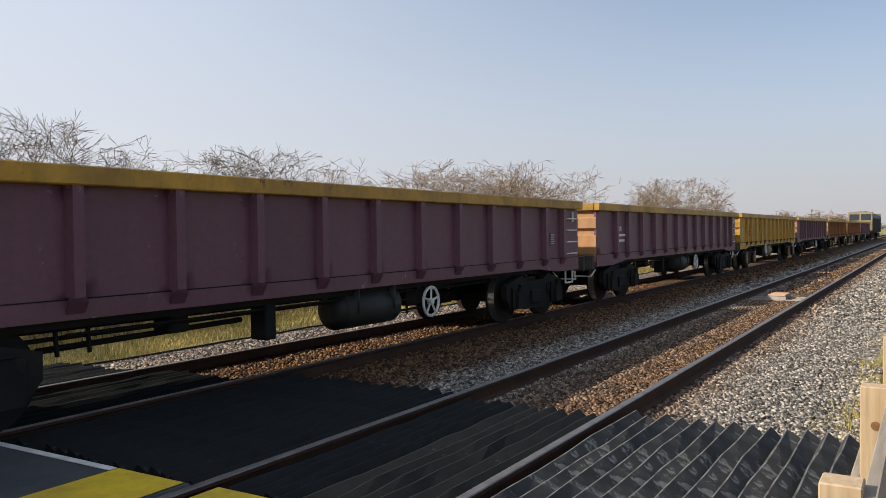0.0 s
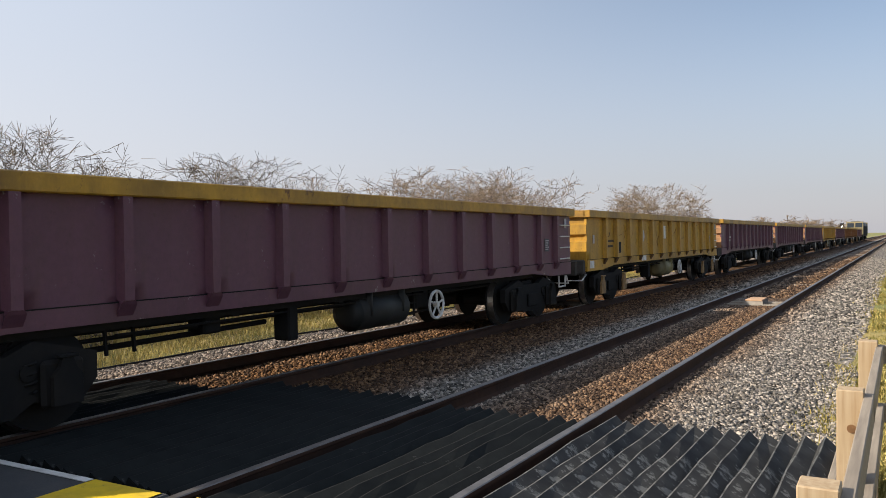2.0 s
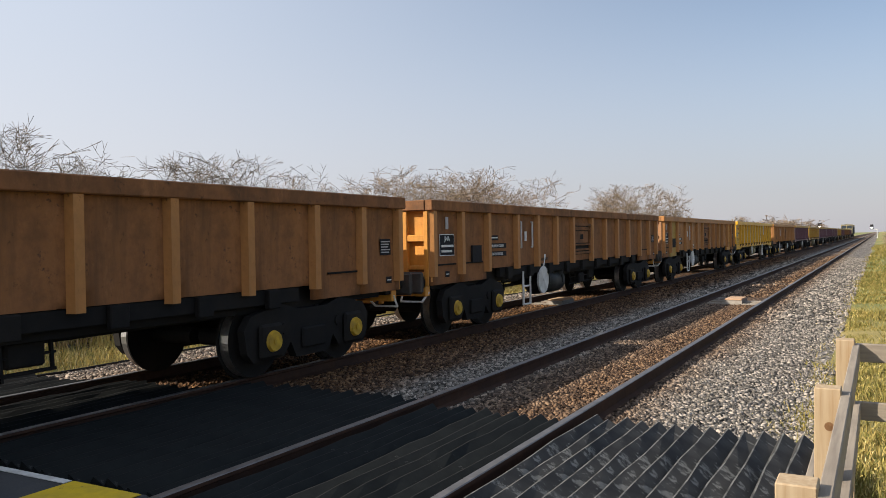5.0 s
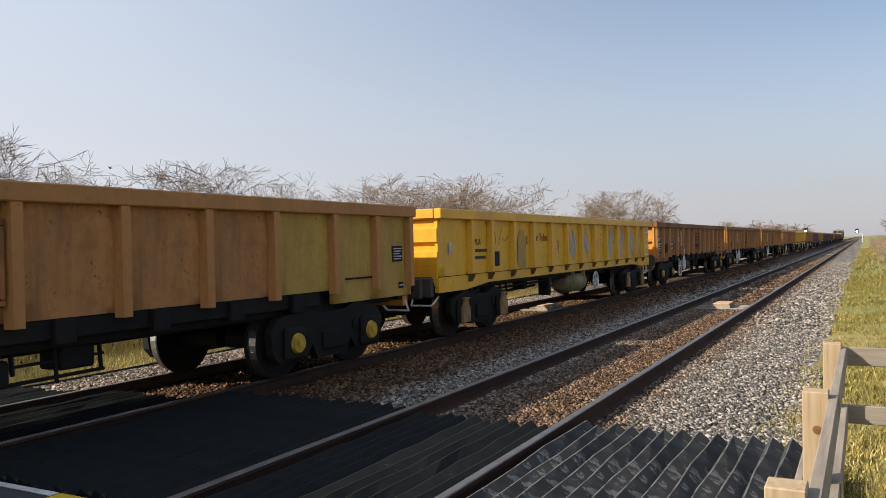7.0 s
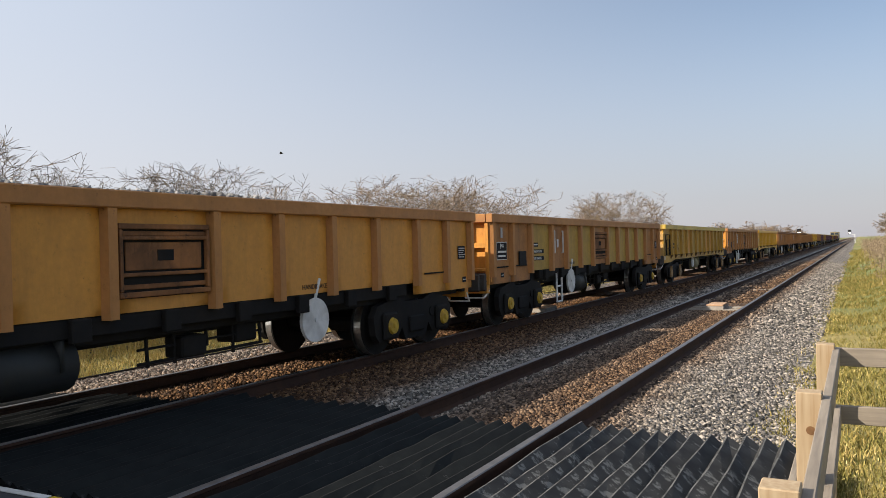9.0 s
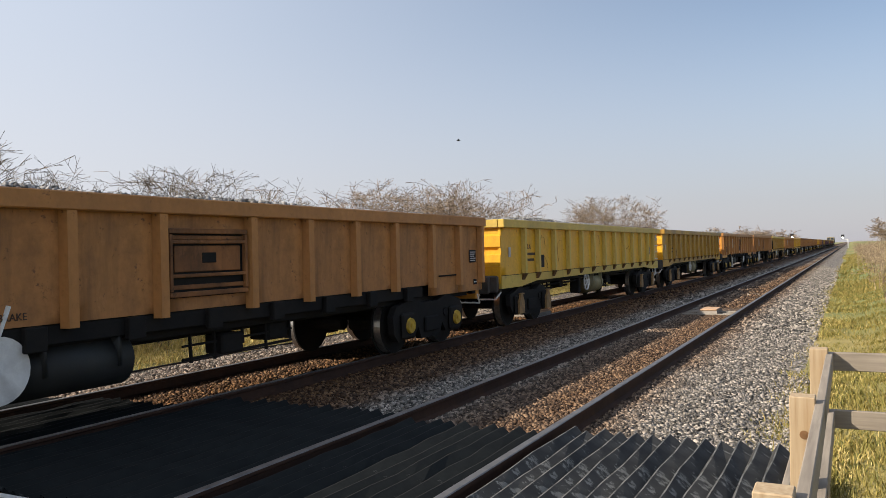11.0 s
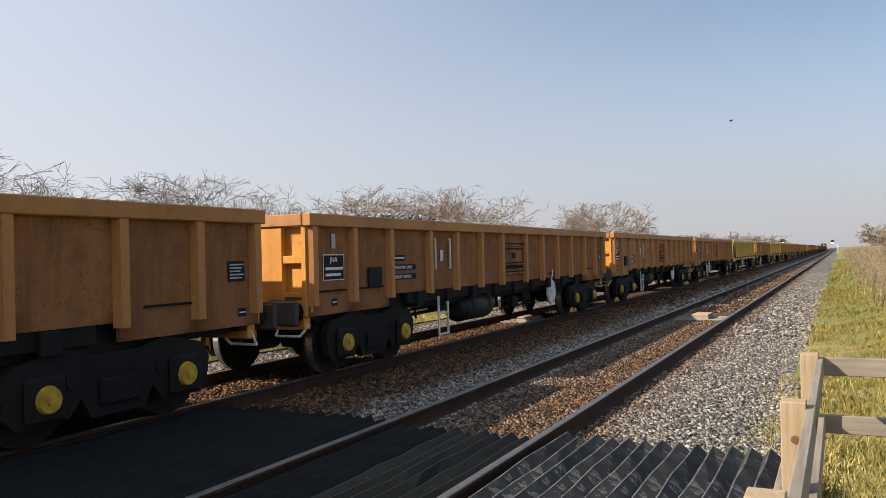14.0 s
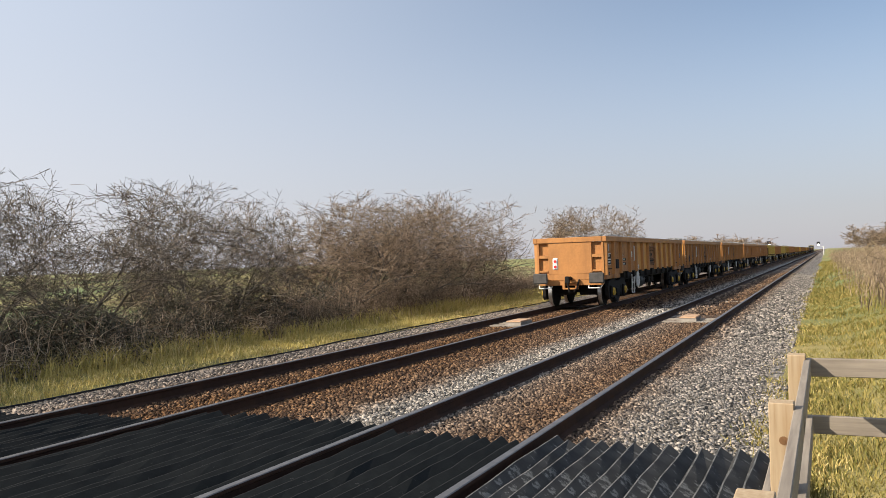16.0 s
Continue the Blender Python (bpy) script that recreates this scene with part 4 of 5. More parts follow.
    STORE["grille"] = finish(bm, "grille", ["rust_dark", "dirty"])


small_meshes()


def plate(wd, h, mat, th=0.006):
    def make():
        bm = bmesh.new()
        box(bm, 0, th, -wd / 2, wd / 2, -h / 2, h / 2)
        return finish(bm, "plate", mat)
    return stored(("plate", wd, h, mat, th), make)


def bars(wd, h, n, mat):
    """Unreadable lines of writing: n plain bars in a block."""
    def make():
        bm = bmesh.new()
        for i in range(n):
            z = h / 2 - (i + 0.5) * h / n
            k = 1 - 0.25 * ((i * 7) % 3) / 2
            box(bm, 0, 0.004, -wd / 2, -wd / 2 + wd * k, z - h / n * 0.22, z + h / n * 0.22)
        return finish(bm, "writing", mat)
    return stored(("bars", wd, h, n, mat), make)


def wagon(kind, paint, rim, ends, plan, label, cap, extra=(), far_disc=False, L=LEN):
    """plan: letters for the side panels, keys into PAINTS."""
    wg = tagged(new("open_wagon"), label, "railway wagon", "wagons of the train")
    wg.empty_display_size = 0.2
    part("body", stored(("body", kind, paint, L), lambda: shell(kind, L, paint)), wg)
    edges = panel_edges(kind, L)
    n = len(edges) - 1
    for i in range(n):
        low = 1.0 if kind == "MLA" else (0.80 if i < 2 or i >= n - 2 else 0.975)
        wd = edges[i + 1] - edges[i]
        me = stored(("panel", round(wd, 2), low, plan[i], i % 3), lambda: panel_mesh(wd, low, plan[i], i % 3))
        part("side_panel", me, wg, pose(HW - 0.085, edges[i], 0))
        part("side_panel", me, wg, pose(-HW + 0.085, edges[i + 1], 0, 0, 0, 180))
    rim = "rib_orange" if kind == "JNA" and rim == "rust" else rim
    part("top_rail", stored(("rim", rim, L), lambda: rim_mesh(L, rim)), wg)
    mk = end_mla if kind == "MLA" and sign_ident not in extra else end_jna
    em = stored(("end", mk is end_mla, ends), lambda: mk(ends))
    part("end_wall", em, wg)
    part("end_wall", em, wg, pose(0, L, 0, 0, 0, 180))
    ribs = "rib_orange" if kind == "JNA" else paint
    rm = stored(("rib", kind, ribs), lambda: rib_mesh(kind, ribs))
    for y in edges[1:-1]:
        part("rib", rm, wg, pose(HW - 0.085, y, 0, 0, 0, -90))
        part("rib", rm, wg, pose(-HW + 0.085, y, 0, 0, 0, 90))
    if kind == "JNA":
        for y in (0.10, L - 0.10):
            part("rib", rm, wg, pose(HW - 0.085, y, 0, 0, 0, -90))
            part("rib", rm, wg, pose(-HW + 0.085, y, 0, 0, 0, 90))
    part("underframe", underframe(L, kind), wg)
    for y in (1.57, L - 1.98):
        bogie(wg, y, kind, cap)
    for y, r in ((0.1, 0), (L - 0.1, 180)):
        for s in (-1, 1):
            part("buffer", STORE["buffer"], wg, pose(s * 0.86, y, 0.86, 0, 0, r))
        part("coupling", STORE["coupling"], wg, pose(0, y, 0, 0, 0, r))
        for dx in (0, -1.53):
            part("shunter_rail", STORE["shunter_rail"], wg, pose(dx if r == 0 else -dx, y, 0, 0, 0, r), "white handrail for the shunter")
    side = HW - 0.085
    if kind == "MLA":
        foot = "purple_dark" if paint.startswith("purple") else "gusset"
        gm = stored(("gusset", foot), lambda: gusset_mesh(foot))
        for y in edges[1:-1]:
            part("gusset", gm, wg, pose(side, y, 0, 0, 0, -90))
            part("gusset", gm, wg, pose(-side, y, 0, 0, 0, 90))
        sm = stored(("sill_seam", L), lambda: (lambda bm: (box(bm, 0, 0.014, 0.03, L - 0.03, 1.0005, 1.011), finish(bm, "sill_seam", "dirty"))[1])(bmesh.new()))
        part("sill_seam", sm, wg, pose(side, 0, 0), "dark joint along the sill")
    late = sign_slogan in extra or sign_patches in extra or paint.startswith("purple")
    ink = "ink_white" if paint.startswith("purple") else "ink"
    if kind == "MLA":
        part("handwheel", STORE["handwheel"], wg, pose(0.98, 8.43 if late else 5.66, 0.55 if late else 0.65), "white spoked handbrake wheel")
        part("air_tank", STORE["tank_pale" if paint != "purple" else "tank"], wg, pose(0.72, 7.17 if late else 6.65, 0.58))
        for z in (1.08, 1.30, 1.52, 1.74) if sign_ident not in extra else ():
            part("rung", STORE["rung"], wg, pose(side, L - 0.40, z))
        part("stirrup", STORE["stirrup"], wg, pose(0.98, L - 0.35, 0.74))
        part("lettering", words("MLA", 0.15, ink), wg, pose(side + 0.001, 1.32, 1.50))
        part("writing", bars(0.52, 0.24, 2, ink), wg, pose(side + 0.001, 1.60, 1.34))
        if not paint.startswith("purple"):
            part("frame_plate", plate(0.28, 0.26, "board", 0.03), wg, pose(side + 0.001, 2.20, 1.24))
        if not paint.startswith("purple"):
            part("notice", plate(0.11, 0.19, "decal_grey"), wg, pose(side + 0.001, 0.45, 1.45))
        part("notice", plate(0.11, 0.19, "decal_grey"), wg, pose(side + 0.001, L - 0.28, 1.80 - 0.02))
        part("data_panel", plate(0.20, 0.24, "grate", 0.004), wg, pose(side + 0.001, L - 1.25, 1.36))
        part("writing", bars(0.16, 0.2, 5, "decal_grey"), wg, pose(side + 0.006, L - 1.25, 1.36))
    else:
        ydisc = 9.30 if far_disc else 4.64
        part("handbrake_disc", STORE["handbrake_disc"], wg, pose(1.02, ydisc, 0.65), "round white handbrake disc")
        part("brake_lever", STORE["brake_lever"], wg, pose(1.03, ydisc, 0.65))
        part("air_tank", STORE["tank"], wg, pose(0.74, 5.45, 0.58))
        part("step", STORE["step"], wg, pose(1.06, 3.71, 0.86), "white access step")
        yc = (edges[3] + edges[4]) / 2
        for dy in (-0.27, 0.27):
            part("handrail", STORE["handrail"], wg, pose(side + 0.002, yc + dy, 1.55), "white grab rail")
        part("notice", plate(0.10, 0.18, "white"), wg, pose(side + 0.001, yc, 1.52))
        yg = (edges[6] + edges[7]) / 2
        part("grille", STORE["grille"], wg, pose(side + 0.002, yg, 1.50), "dark ribbed hatch")
        part("border", plate(0.475, 0.335, "ink_white", 0.003), wg, pose(side + 0.001, 0.60, 1.40), "white border")
        part("data_panel", plate(0.45, 0.31, "board"), wg, pose(side + 0.001, 0.60, 1.40))
        part("lettering", words("JNA", 0.10, "ink_white"), wg, pose(side + 0.009, 0.51, 1.465))
        part("writing", bars(0.39, 0.16, 2, "ink_white"), wg, pose(side + 0.009, 0.60, 1.345))
        part("notice", plate(0.09, 0.19, "decal_grey"), wg, pose(side + 0.001, 0.60, 1.74))
        for y in (0.60, L - 0.30):
            part("label_plate", plate(0.13, 0.09, "board", 0.003), wg, pose(side + 0.002, y, 0.95))
            part("writing", bars(0.10, 0.03, 1, "ink_white"), wg, pose(side + 0.006, y, 0.95))
        part("frame_plate", plate(0.34, 0.28, "board", 0.03), wg, pose(side + 0.001, edges[2] - 0.40, 1.24))
        for z, wd in ((1.50, 0.34), (1.36, 0.68), (1.22, 0.68)):
            part("name_strip", plate(wd, 0.085, "board", 0.003), wg, pose(side + 0.001, 2.16 + wd / 2, z))
        part("lettering", words("MINIMUM CURVE", 0.068, "ink_white"), wg, pose(side + 0.006, 2.19, 1.335))
        part("lettering", words("BOGIE CENTRES", 0.068, "ink_white"), wg, pose(side + 0.006, 2.19, 1.195))
        part("writing", bars(0.28, 0.05, 1, "ink_white"), wg, pose(side + 0.006, 2.33, 1.50))
        part("lettering", words("HANDBRAKE", 0.085, ink), wg, pose(side + 0.001, ydisc - 0.25, 1.03))
        part("data_panel", plate(0.26, 0.22, "board", 0.004), wg, pose(side + 0.001, L - 0.38, 1.40))
        part("writing", bars(0.22, 0.18, 5, "decal_grey"), wg, pose(side + 0.006, L - 0.38, 1.40))
        for a, b in ((0.06, 0.88), (1.06, 1.85), (L - 1.68, L - 0.86)):
            part("seam", stored(("seam", round(b - a, 2), paint), lambda: (lambda bm: (box(bm, 0, 0.014, 0, b - a, -0.012, 0.012), finish(bm, "seam", "dirty"))[1])(bmesh.new())), wg, pose(side, a, 1.10))
        hm = stored(("headstock", ends), lambda: headstock(ends))
        part("headstock", hm, wg)
        part("headstock", hm, wg, pose(0, L, 0, 0, 0, 180))
    for fn in extra:
        fn(wg, side, edges)
    return wg


def sprayed(lines, mat, width):
    """A sprayed mark: one part made of bent strokes, each a run of (y, z) points."""
    bm = bmesh.new()
    for run in lines:
        for p, q in zip(run, run[1:]):
            bar(bm, (0.001, *p), (0.001, *q), width, 5)
    for v in bm.verts:
        v.co.x = 0.001 + 0.15 * v.co.x
    return finish(bm, "graffiti", mat)


def sign_scrap(wg, side, e):
    for y in ((e[1] + e[2]) / 2 - 0.02, (e[11] + e[12]) / 2):
        part("sign", plate(0.70, 0.46, "board", 0.008), wg, pose(side + 0.002, y, 1.61), "black sign with white lettering")
        part("lettering", words("SCRAP METAL", 0.102, "ink_white"), wg, pose(side + 0.012, y - 0.325, 1.68))
        part("lettering", words("USE ONLY", 0.102, "ink_white"), wg, pose(side + 0.012, y - 0.22, 1.49))
    curl = [(0.20 + 0.10 * math.cos(0.6 + 0.42 * k), 0.33 + 0.10 * math.sin(0.6 + 0.42 * k)) for k in range(10)]
    curl += [(0.20 + 0.11 * math.cos(1.6 - 0.42 * k), 0.12 + 0.11 * math.sin(1.6 - 0.42 * k)) for k in range(10)]
    hook = [(0.34, 0.34), (0.50, 0.36), (0.46, 0.22), (0.42, 0.04)]
    mark = sprayed((curl, hook, [(0.36, 0.20), (0.54, 0.24)]), "tag_paint", 0.014)
    part("graffiti", mark, wg, pose(side + 0.001, e[12] + 0.02, 1.16), "pale sprayed tag")


def blob(w, h, mat, seed):
    """A flat patch of paint with a ragged outline."""
    def make():
        rg = random.Random(seed)
        bm = bmesh.new()
        n = 22
        pts = []
        for i in range(n):
            a = 2 * math.pi * i / n
            k = rg.uniform(0.84, 1.04)
            pts.append((math.cos(a) * w / 2 * k, math.sin(a) * h / 2 * k))
        prism(bm, pts, "x", 0, 0.0025)
        return finish(bm, "paint_patch", mat)
    return stored(("blob", w, h, mat, seed), make)


def scrawls(wg, side, e, panels, seed, each=4):
    """Scratches and scrawled marks: bent strokes on the panels."""
    rg = random.Random(seed)
    for i in panels:
        if i + 1 >= len(e):
            continue
        bm = bmesh.new()
        half = (e[i + 1] - e[i]) / 2 - 0.14
        for _ in range(rg.randint(2, each)):
            y, z = (e[i] + e[i + 1]) / 2 + rg.uniform(-half, half) * 0.7, rg.uniform(1.18, 1.72)
            a, r = rg.uniform(-0.9, 0.9) + rg.choice((0, 1.2)), rg.uniform(0.002, 0.006)
            for _ in range(rg.randint(3, 7)):
                s = rg.uniform(0.04, 0.11)
                y2, z2 = y + math.cos(a) * s, min(1.82, max(1.08, z + math.sin(a) * s))
                if abs(y2 - (e[i] + e[i + 1]) / 2) > half:
                    break
                bar(bm, (0.001, y, z), (0.001, y2, z2), r, 4)
                y, z, a, r = y2, z2, a + rg.uniform(-0.7, 0.7), max(0.003, r * rg.uniform(0.7, 1.25))
        part("scratch", finish(bm, "scratch", "scrawl"), wg, pose(side, 0, 0), "dark scratched marks")


def strokes(w, h, mat, seed):
    """Sprayed writing that cannot be read: overlapping slanted strokes."""
    def make():
        rg = random.Random(seed)
        bm = bmesh.new()
        for k in range(11):
            a = rg.choice((-1, 1)) * rg.uniform(0.1, 0.9)
            l, t = h * rg.uniform(0.22, 0.5), w * rg.uniform(0.04, 0.10)
            cy, cz = rg.uniform(-w / 2, w / 2) * 0.75, rg.uniform(-h / 2, h / 2) * 0.5
            u, v = (math.sin(a), math.cos(a)), (math.cos(a), -math.sin(a))
            pts = [(-1, -0.6), (-0.5, 1), (0.6, 0.8), (1, 0.1), (0.5, -1), (-0.5, -0.9)]
            prism(bm, [(cy + u[0] * l * p + v[0] * t * q, cz + u[1] * l * p + v[1] * t * q) for p, q in pts], "x", 0, 0.0015 + 0.0003 * k)
        return finish(bm, "graffiti", mat)
    return stored(("strokes", w, h, mat, seed), make)


def sign_slogan(wg, side, e):
    part("lettering", words("the Tube", 0.22, "scrawl"), wg, pose(side + 0.001, e[4] + 0.10, 1.55))
    part("lettering", words("wing", 0.22, "scrawl"), wg, pose(side + 0.001, e[3] + 0.42, 1.54))
    part("paint_patch", blob(0.5, 0.95, "decal_smear", 7), wg, pose(side + 0.001, e[3] + 0.52, 1.35), "grey smear of worn paint")
    scrawls(wg, side, e, (2, 4, 5, 8, 9), 12)


def marks_all(wg, side, e):
    scrawls(wg, side, e, range(2, 12), 15, 3)


def ladder_frame(wg, side, e):
    """Black tube ladder on the rear panel."""
    for y in (0.22, 0.30, 0.80, 0.88):
        bm = bmesh.new()
        bar(bm, (0.04, y, 1.02), (0.04, y, 1.74 if y in (0.22, 0.88) else 1.56), 0.021, 6)
        part("ladder_post", finish(bm, "ladder_post", "dirty"), wg, pose(side, 0, 0))
    for z in (1.06, 1.24, 1.55, 1.73):
        bm = bmesh.new()
        bar(bm, (0.045, 0.20, z), (0.045, 0.90, z), 0.013, 6)
        part("rung", finish(bm, "rung", "dirty"), wg, pose(side, 0, 0))
    part("notice", plate(0.13, 0.11, "white"), wg, pose(side + 0.016, 0.10, 0.93))


def marks_few(wg, side, e):
    scrawls(wg, side, e, (2, 3, 6, 9), 16, 3)


def sign_owner(wg, side, e):
    y = (e[4] + e[5]) / 2
    part("emblem", plate(0.74, 0.055, "faded_blue", 0.002), wg, pose(side + 0.001, y, 1.56))
    part("emblem", plate(0.40, 0.04, "faded_red", 0.002), wg, pose(side + 0.001, y + 0.08, 1.48))


def sign_patches(wg, side, e):
    part("paint_patch", plate(0.42, 0.36, "white"), wg, pose(side + 0.001, e[6] + 0.36, 1.60), "white painted patch")
    part("paint_patch", blob(0.36, 0.34, "decal_grey", 4), wg, pose(side + 0.001, e[4] + 0.30, 1.52))
    part("paint_patch", plate(0.40, 0.13, "white"), wg, pose(HW - 0.07, e[4] + 0.35, 0.93))
    part("paint_patch", plate(0.26, 0.16, "white"), wg, pose(HW - 0.07, 0.30, 0.90))


def sign_ident(wg, side, e):
    part("writing", bars(0.58, 0.05, 1, "decal_red"), wg, pose(side + 0.001, 0.54, 1.83))
    for k in range(3):
        bm = bmesh.new()
        y0 = 0.24 + 0.15 * k
        prism(bm, [(y0, 1.775 - 0.012 * k), (0.86, 1.775 - 0.012 * k), (0.80, 1.735 - 0.03 * k), (y0 + 0.16, 1.755 - 0.025 * k)], "x", 0, 0.003 + 0.001 * k)
        part("emblem", finish(bm, "emblem", "decal_red"), wg, pose(side + 0.001, 0, 0), "red swept stripe")
    part("writing", bars(0.82, 0.09, 1, "ink"), wg, pose(side + 0.001, 0.57, 1.53))
    part("writing", bars(0.24, 0.07, 1, "ink"), wg, pose(side + 0.001, 0.30, 1.43))
    for z in (1.10, 1.19, 1.28):
        bm = bmesh.new()
        box(bm, 0, 0.003, 0.26, 0.84, z - 0.006, z + 0.006)
        part("ruled_line", finish(bm, "ruled_line", "ink"), wg, pose(side + 0.001, 0, 0))
    part("writing", bars(0.34, 0.05, 1, "ink"), wg, pose(side + 0.001, 0.62, 1.235))
    part("notice", plate(0.40, 0.13, "decal_grey"), wg, pose(side + 0.001, 1.52, 1.56))
    part("writing", bars(0.36, 0.10, 1, "ink"), wg, pose(side + 0.008, 1.52, 1.56))
    part("paint_patch", blob(0.62, 0.72, "pale", 8), wg, pose(side + 0.001, e[3] - 0.36, 1.36), "faded cream patch")
    for y in (9.30, 9.86):
        part("handrail", STORE["handrail"], wg, pose(side + 0.002, y, 1.66), "white grab rail")
    part("notice", plate(0.12, 0.2, "white"), wg, pose(side + 0.001, 9.50, 1.66))
    part("data_panel", plate(0.26, 0.20, "decal_blue"), wg, pose(side + 0.007, 12.45, 1.20))
    part("paint_patch", plate(0.56, 0.62, "pale"), wg, pose(side + 0.001, 13.33, 1.36), "pale painted-out patch")
    part("step", STORE["step"], wg, pose(1.06, 9.19, 0.90), "white access step")
    scrawls(wg, side, e, range(5, 12), 19, 6)


def sign_white(wg, side, e):
    for i, (w, h) in zip((6, 7, 9, 10, 11, 12), ((0.7, 0.62), (0.6, 0.6), (0.8, 0.8), (0.85, 0.85), (0.7, 0.8), (0.6, 0.75))):
        part("graffiti", strokes(w, h, "tag_paint", i), wg, pose(side + 0.001, (e[i] + e[i + 1]) / 2, 1.45), "pale grey sprayed graffiti")


def sevens(mid, frame_mat, lo, hi):
    return [mid if lo <= i < hi else frame_mat for i in range(14)]


P14 = lambda k: [k] * 14
PURPLE = "purple open wagon with a yellow top rail"
YELL = "yellow painted open wagon with chipped, grimy sides"
RUSTW = "rust-orange open wagon with grimy sides"
TRAIN = {}
for i in (0, 1, 2, 4, -2):
    TRAIN[i] = ("MLA", "purple", "yellow", "salmon", P14("purple"), PURPLE, "dirty", ())
TRAIN[1] = ("MLA", "purple", "yellow", "salmon", sevens("purple_dark", "purple", 5, 6), PURPLE, "dirty", ())
TRAIN[3] = ("MLA", "yellow", "yellow", "yellow", P14("yellow"), YELL, "brown_cap", (sign_patches, marks_all))
TRAIN[-1] = ("MLA", "yellow", "yellow", "yellow", P14("yellow"), YELL, "brown_cap", ())
TRAIN[-3] = ("MLA", "rust_dark", "ochre", "ochre", P14("rust_dark"), RUSTW, "brown_cap", ())
TRAIN[-4] = ("MLA", "rust_dark", "ochre", "ochre", P14("rust_dark"), RUSTW, "brown_cap", ())
TRAIN[-5] = ("MLA", "purple", "yellow", "salmon", P14("purple"), PURPLE, "dirty", ())
TRAIN[5] = ("JNA", "rust", "rust", "rust", sevens("rust", "rust_dark", 3, 7), RUSTW, "cap", (sign_owner,))
TRAIN[6] = ("MLA", "bright", "bright", "bright", sevens("pale", "bright", 3, 9), "yellow open wagon with faded cream panels in the middle", "cap", (sign_ident,))
TRAIN[7] = ("JNA", "rust", "rust", "salmon", ["rust_dark", "ochre"] + ["rust"] * 4 + ["rust_dark"] * 4 + ["rust", "amber", "rust_dark", "rust"], RUSTW, "cap", ())
for i in (8, 9, 10):
    TRAIN[i] = ("JNA", "rust_dark", "rust_dark", "amber", P14("rust_dark"), RUSTW, "cap", ())
TRAIN[11] = ("MLA", "bright", "bright", "bright", P14("bright"), "yellow open wagon with pale painted-over patches on its side", "brown_cap", (sign_slogan, sign_white))
TRAIN[12] = ("JNA", "ochre", "rust", "amber", ["rust"] * 10 + ["ochre"] * 4, RUSTW, "cap", ())
TRAIN[13] = ("MLA", "yellow", "lemon", "tan_end", ["yellow"] * 4 + ["amber", "ochre", "yellow", "ochre", "amber", "amber", "yellow", "yellow", "yellow", "yellow"], YELL, "brown_cap", (marks_few, ladder_frame))
TRAIN[14] = ("JNA", "rust", "rust", "amber", ["rust", "rust", "ochre", "rust", "ochre", "ochre", "rust"] + ["ochre"] * 4 + ["rust"] * 3, RUSTW, "cap", ())
TRAIN[15] = ("JNA", "ochre", "rust", "amber", P14("amber"), RUSTW, "cap", (sign_owner,))
TRAIN[16] = ("MLA", "yellow", "yellow", "bright", P14("yellow"), YELL, "brown_cap", (marks_few,))
TRAIN[17] = ("MLA", "lemon", "lemon", "bright", P14("bright"), YELL, "brown_cap", (marks_few,))
TRAIN[18] = ("JNA", "rust", "rust", "amber", P14("rust"), RUSTW, "cap", ())
TRAIN[19] = ("MLA", "lemon", "lemon", "tan_end", sevens("amber", "lemon", 2, 13), "pale yellow open wagon with amber side panels", "brown_cap", (ladder_frame, marks_few))
TRAIN[20] = ("JNA", "rust", "rust", "amber", ["rust"] * 9 + ["rust_dark"] * 5, RUSTW + " and a black sign", "cap", (sign_scrap,))
for i in (21, 22, 23):
    TRAIN[i] = ("JNA", "rust", "rust", "amber", P14("rust_dark" if i != 21 else "rust"), RUSTW, "cap", (sign_owner,) if i == 21 else ())
TRAIN[24] = ("JNA", "rust", "rust", "rib_orange", ["rust"] * 4 + ["amber", "amber", "rust"] + ["amber"] * 4 + ["rust"] * 3, RUSTW, "cap", ())

# how far each wagon stands from an even spacing
SHIFT = {1: -0.13, 2: -0.13, 3: -0.2, 4: -0.31, 5: -0.3, 6: -0.35, 7: -0.29, 8: -0.22, 9: -0.16, 10: -0.11, 11: -0.09, 12: -0.06, 13: -0.18, 14: -0.18, 15: -0.07, 16: -0.1, 17: -0.12, 18: -0.15, 19: -0.17, 20: -0.17, 21: 0.02, 22: -0.07, 23: -0.11}
WAGONS = {i: wagon(*spec, far_disc=i in (5, 15, 21, 22, 23)) for i, spec in sorted(TRAIN.items())}


def load_mesh(seed):
    """A heap of crushed stone filling the wagon: mounded bed and loose stones on it."""
    rg = random.Random(seed)
    def top(x, y):
        k = max(0.0, 1 - (abs(x) / 1.0) ** 2.2)
        e = min(1, max(0, min(y, LEN - y) - 0.1) / 0.8)
        wave = 0.5 + 0.5 * math.sin(y * 0.9 + seed) * math.cos(y * 0.37 + seed * 2)
        return ZTOP - 0.20 + e * k * (0.22 + 0.14 * wave) - (1 - e) * 0.25
    def height(x, y):
        return np.array([top(a, b) for a, b in zip(x, y)])
    return stones("stone_load", "", -0.96, 0.96, 0.15, LEN - 0.15, 4600, 0.036, seed + 90, "load", height), top


LOADS = {}
lm, ltop = load_mesh(1)
bm = bmesh.new()
g = [[bm.verts.new((x, y, ltop(x, y) - 0.01)) for x in np.linspace(-1.0, 1.0, 9)] for y in np.linspace(0.12, LEN - 0.12, 40)]
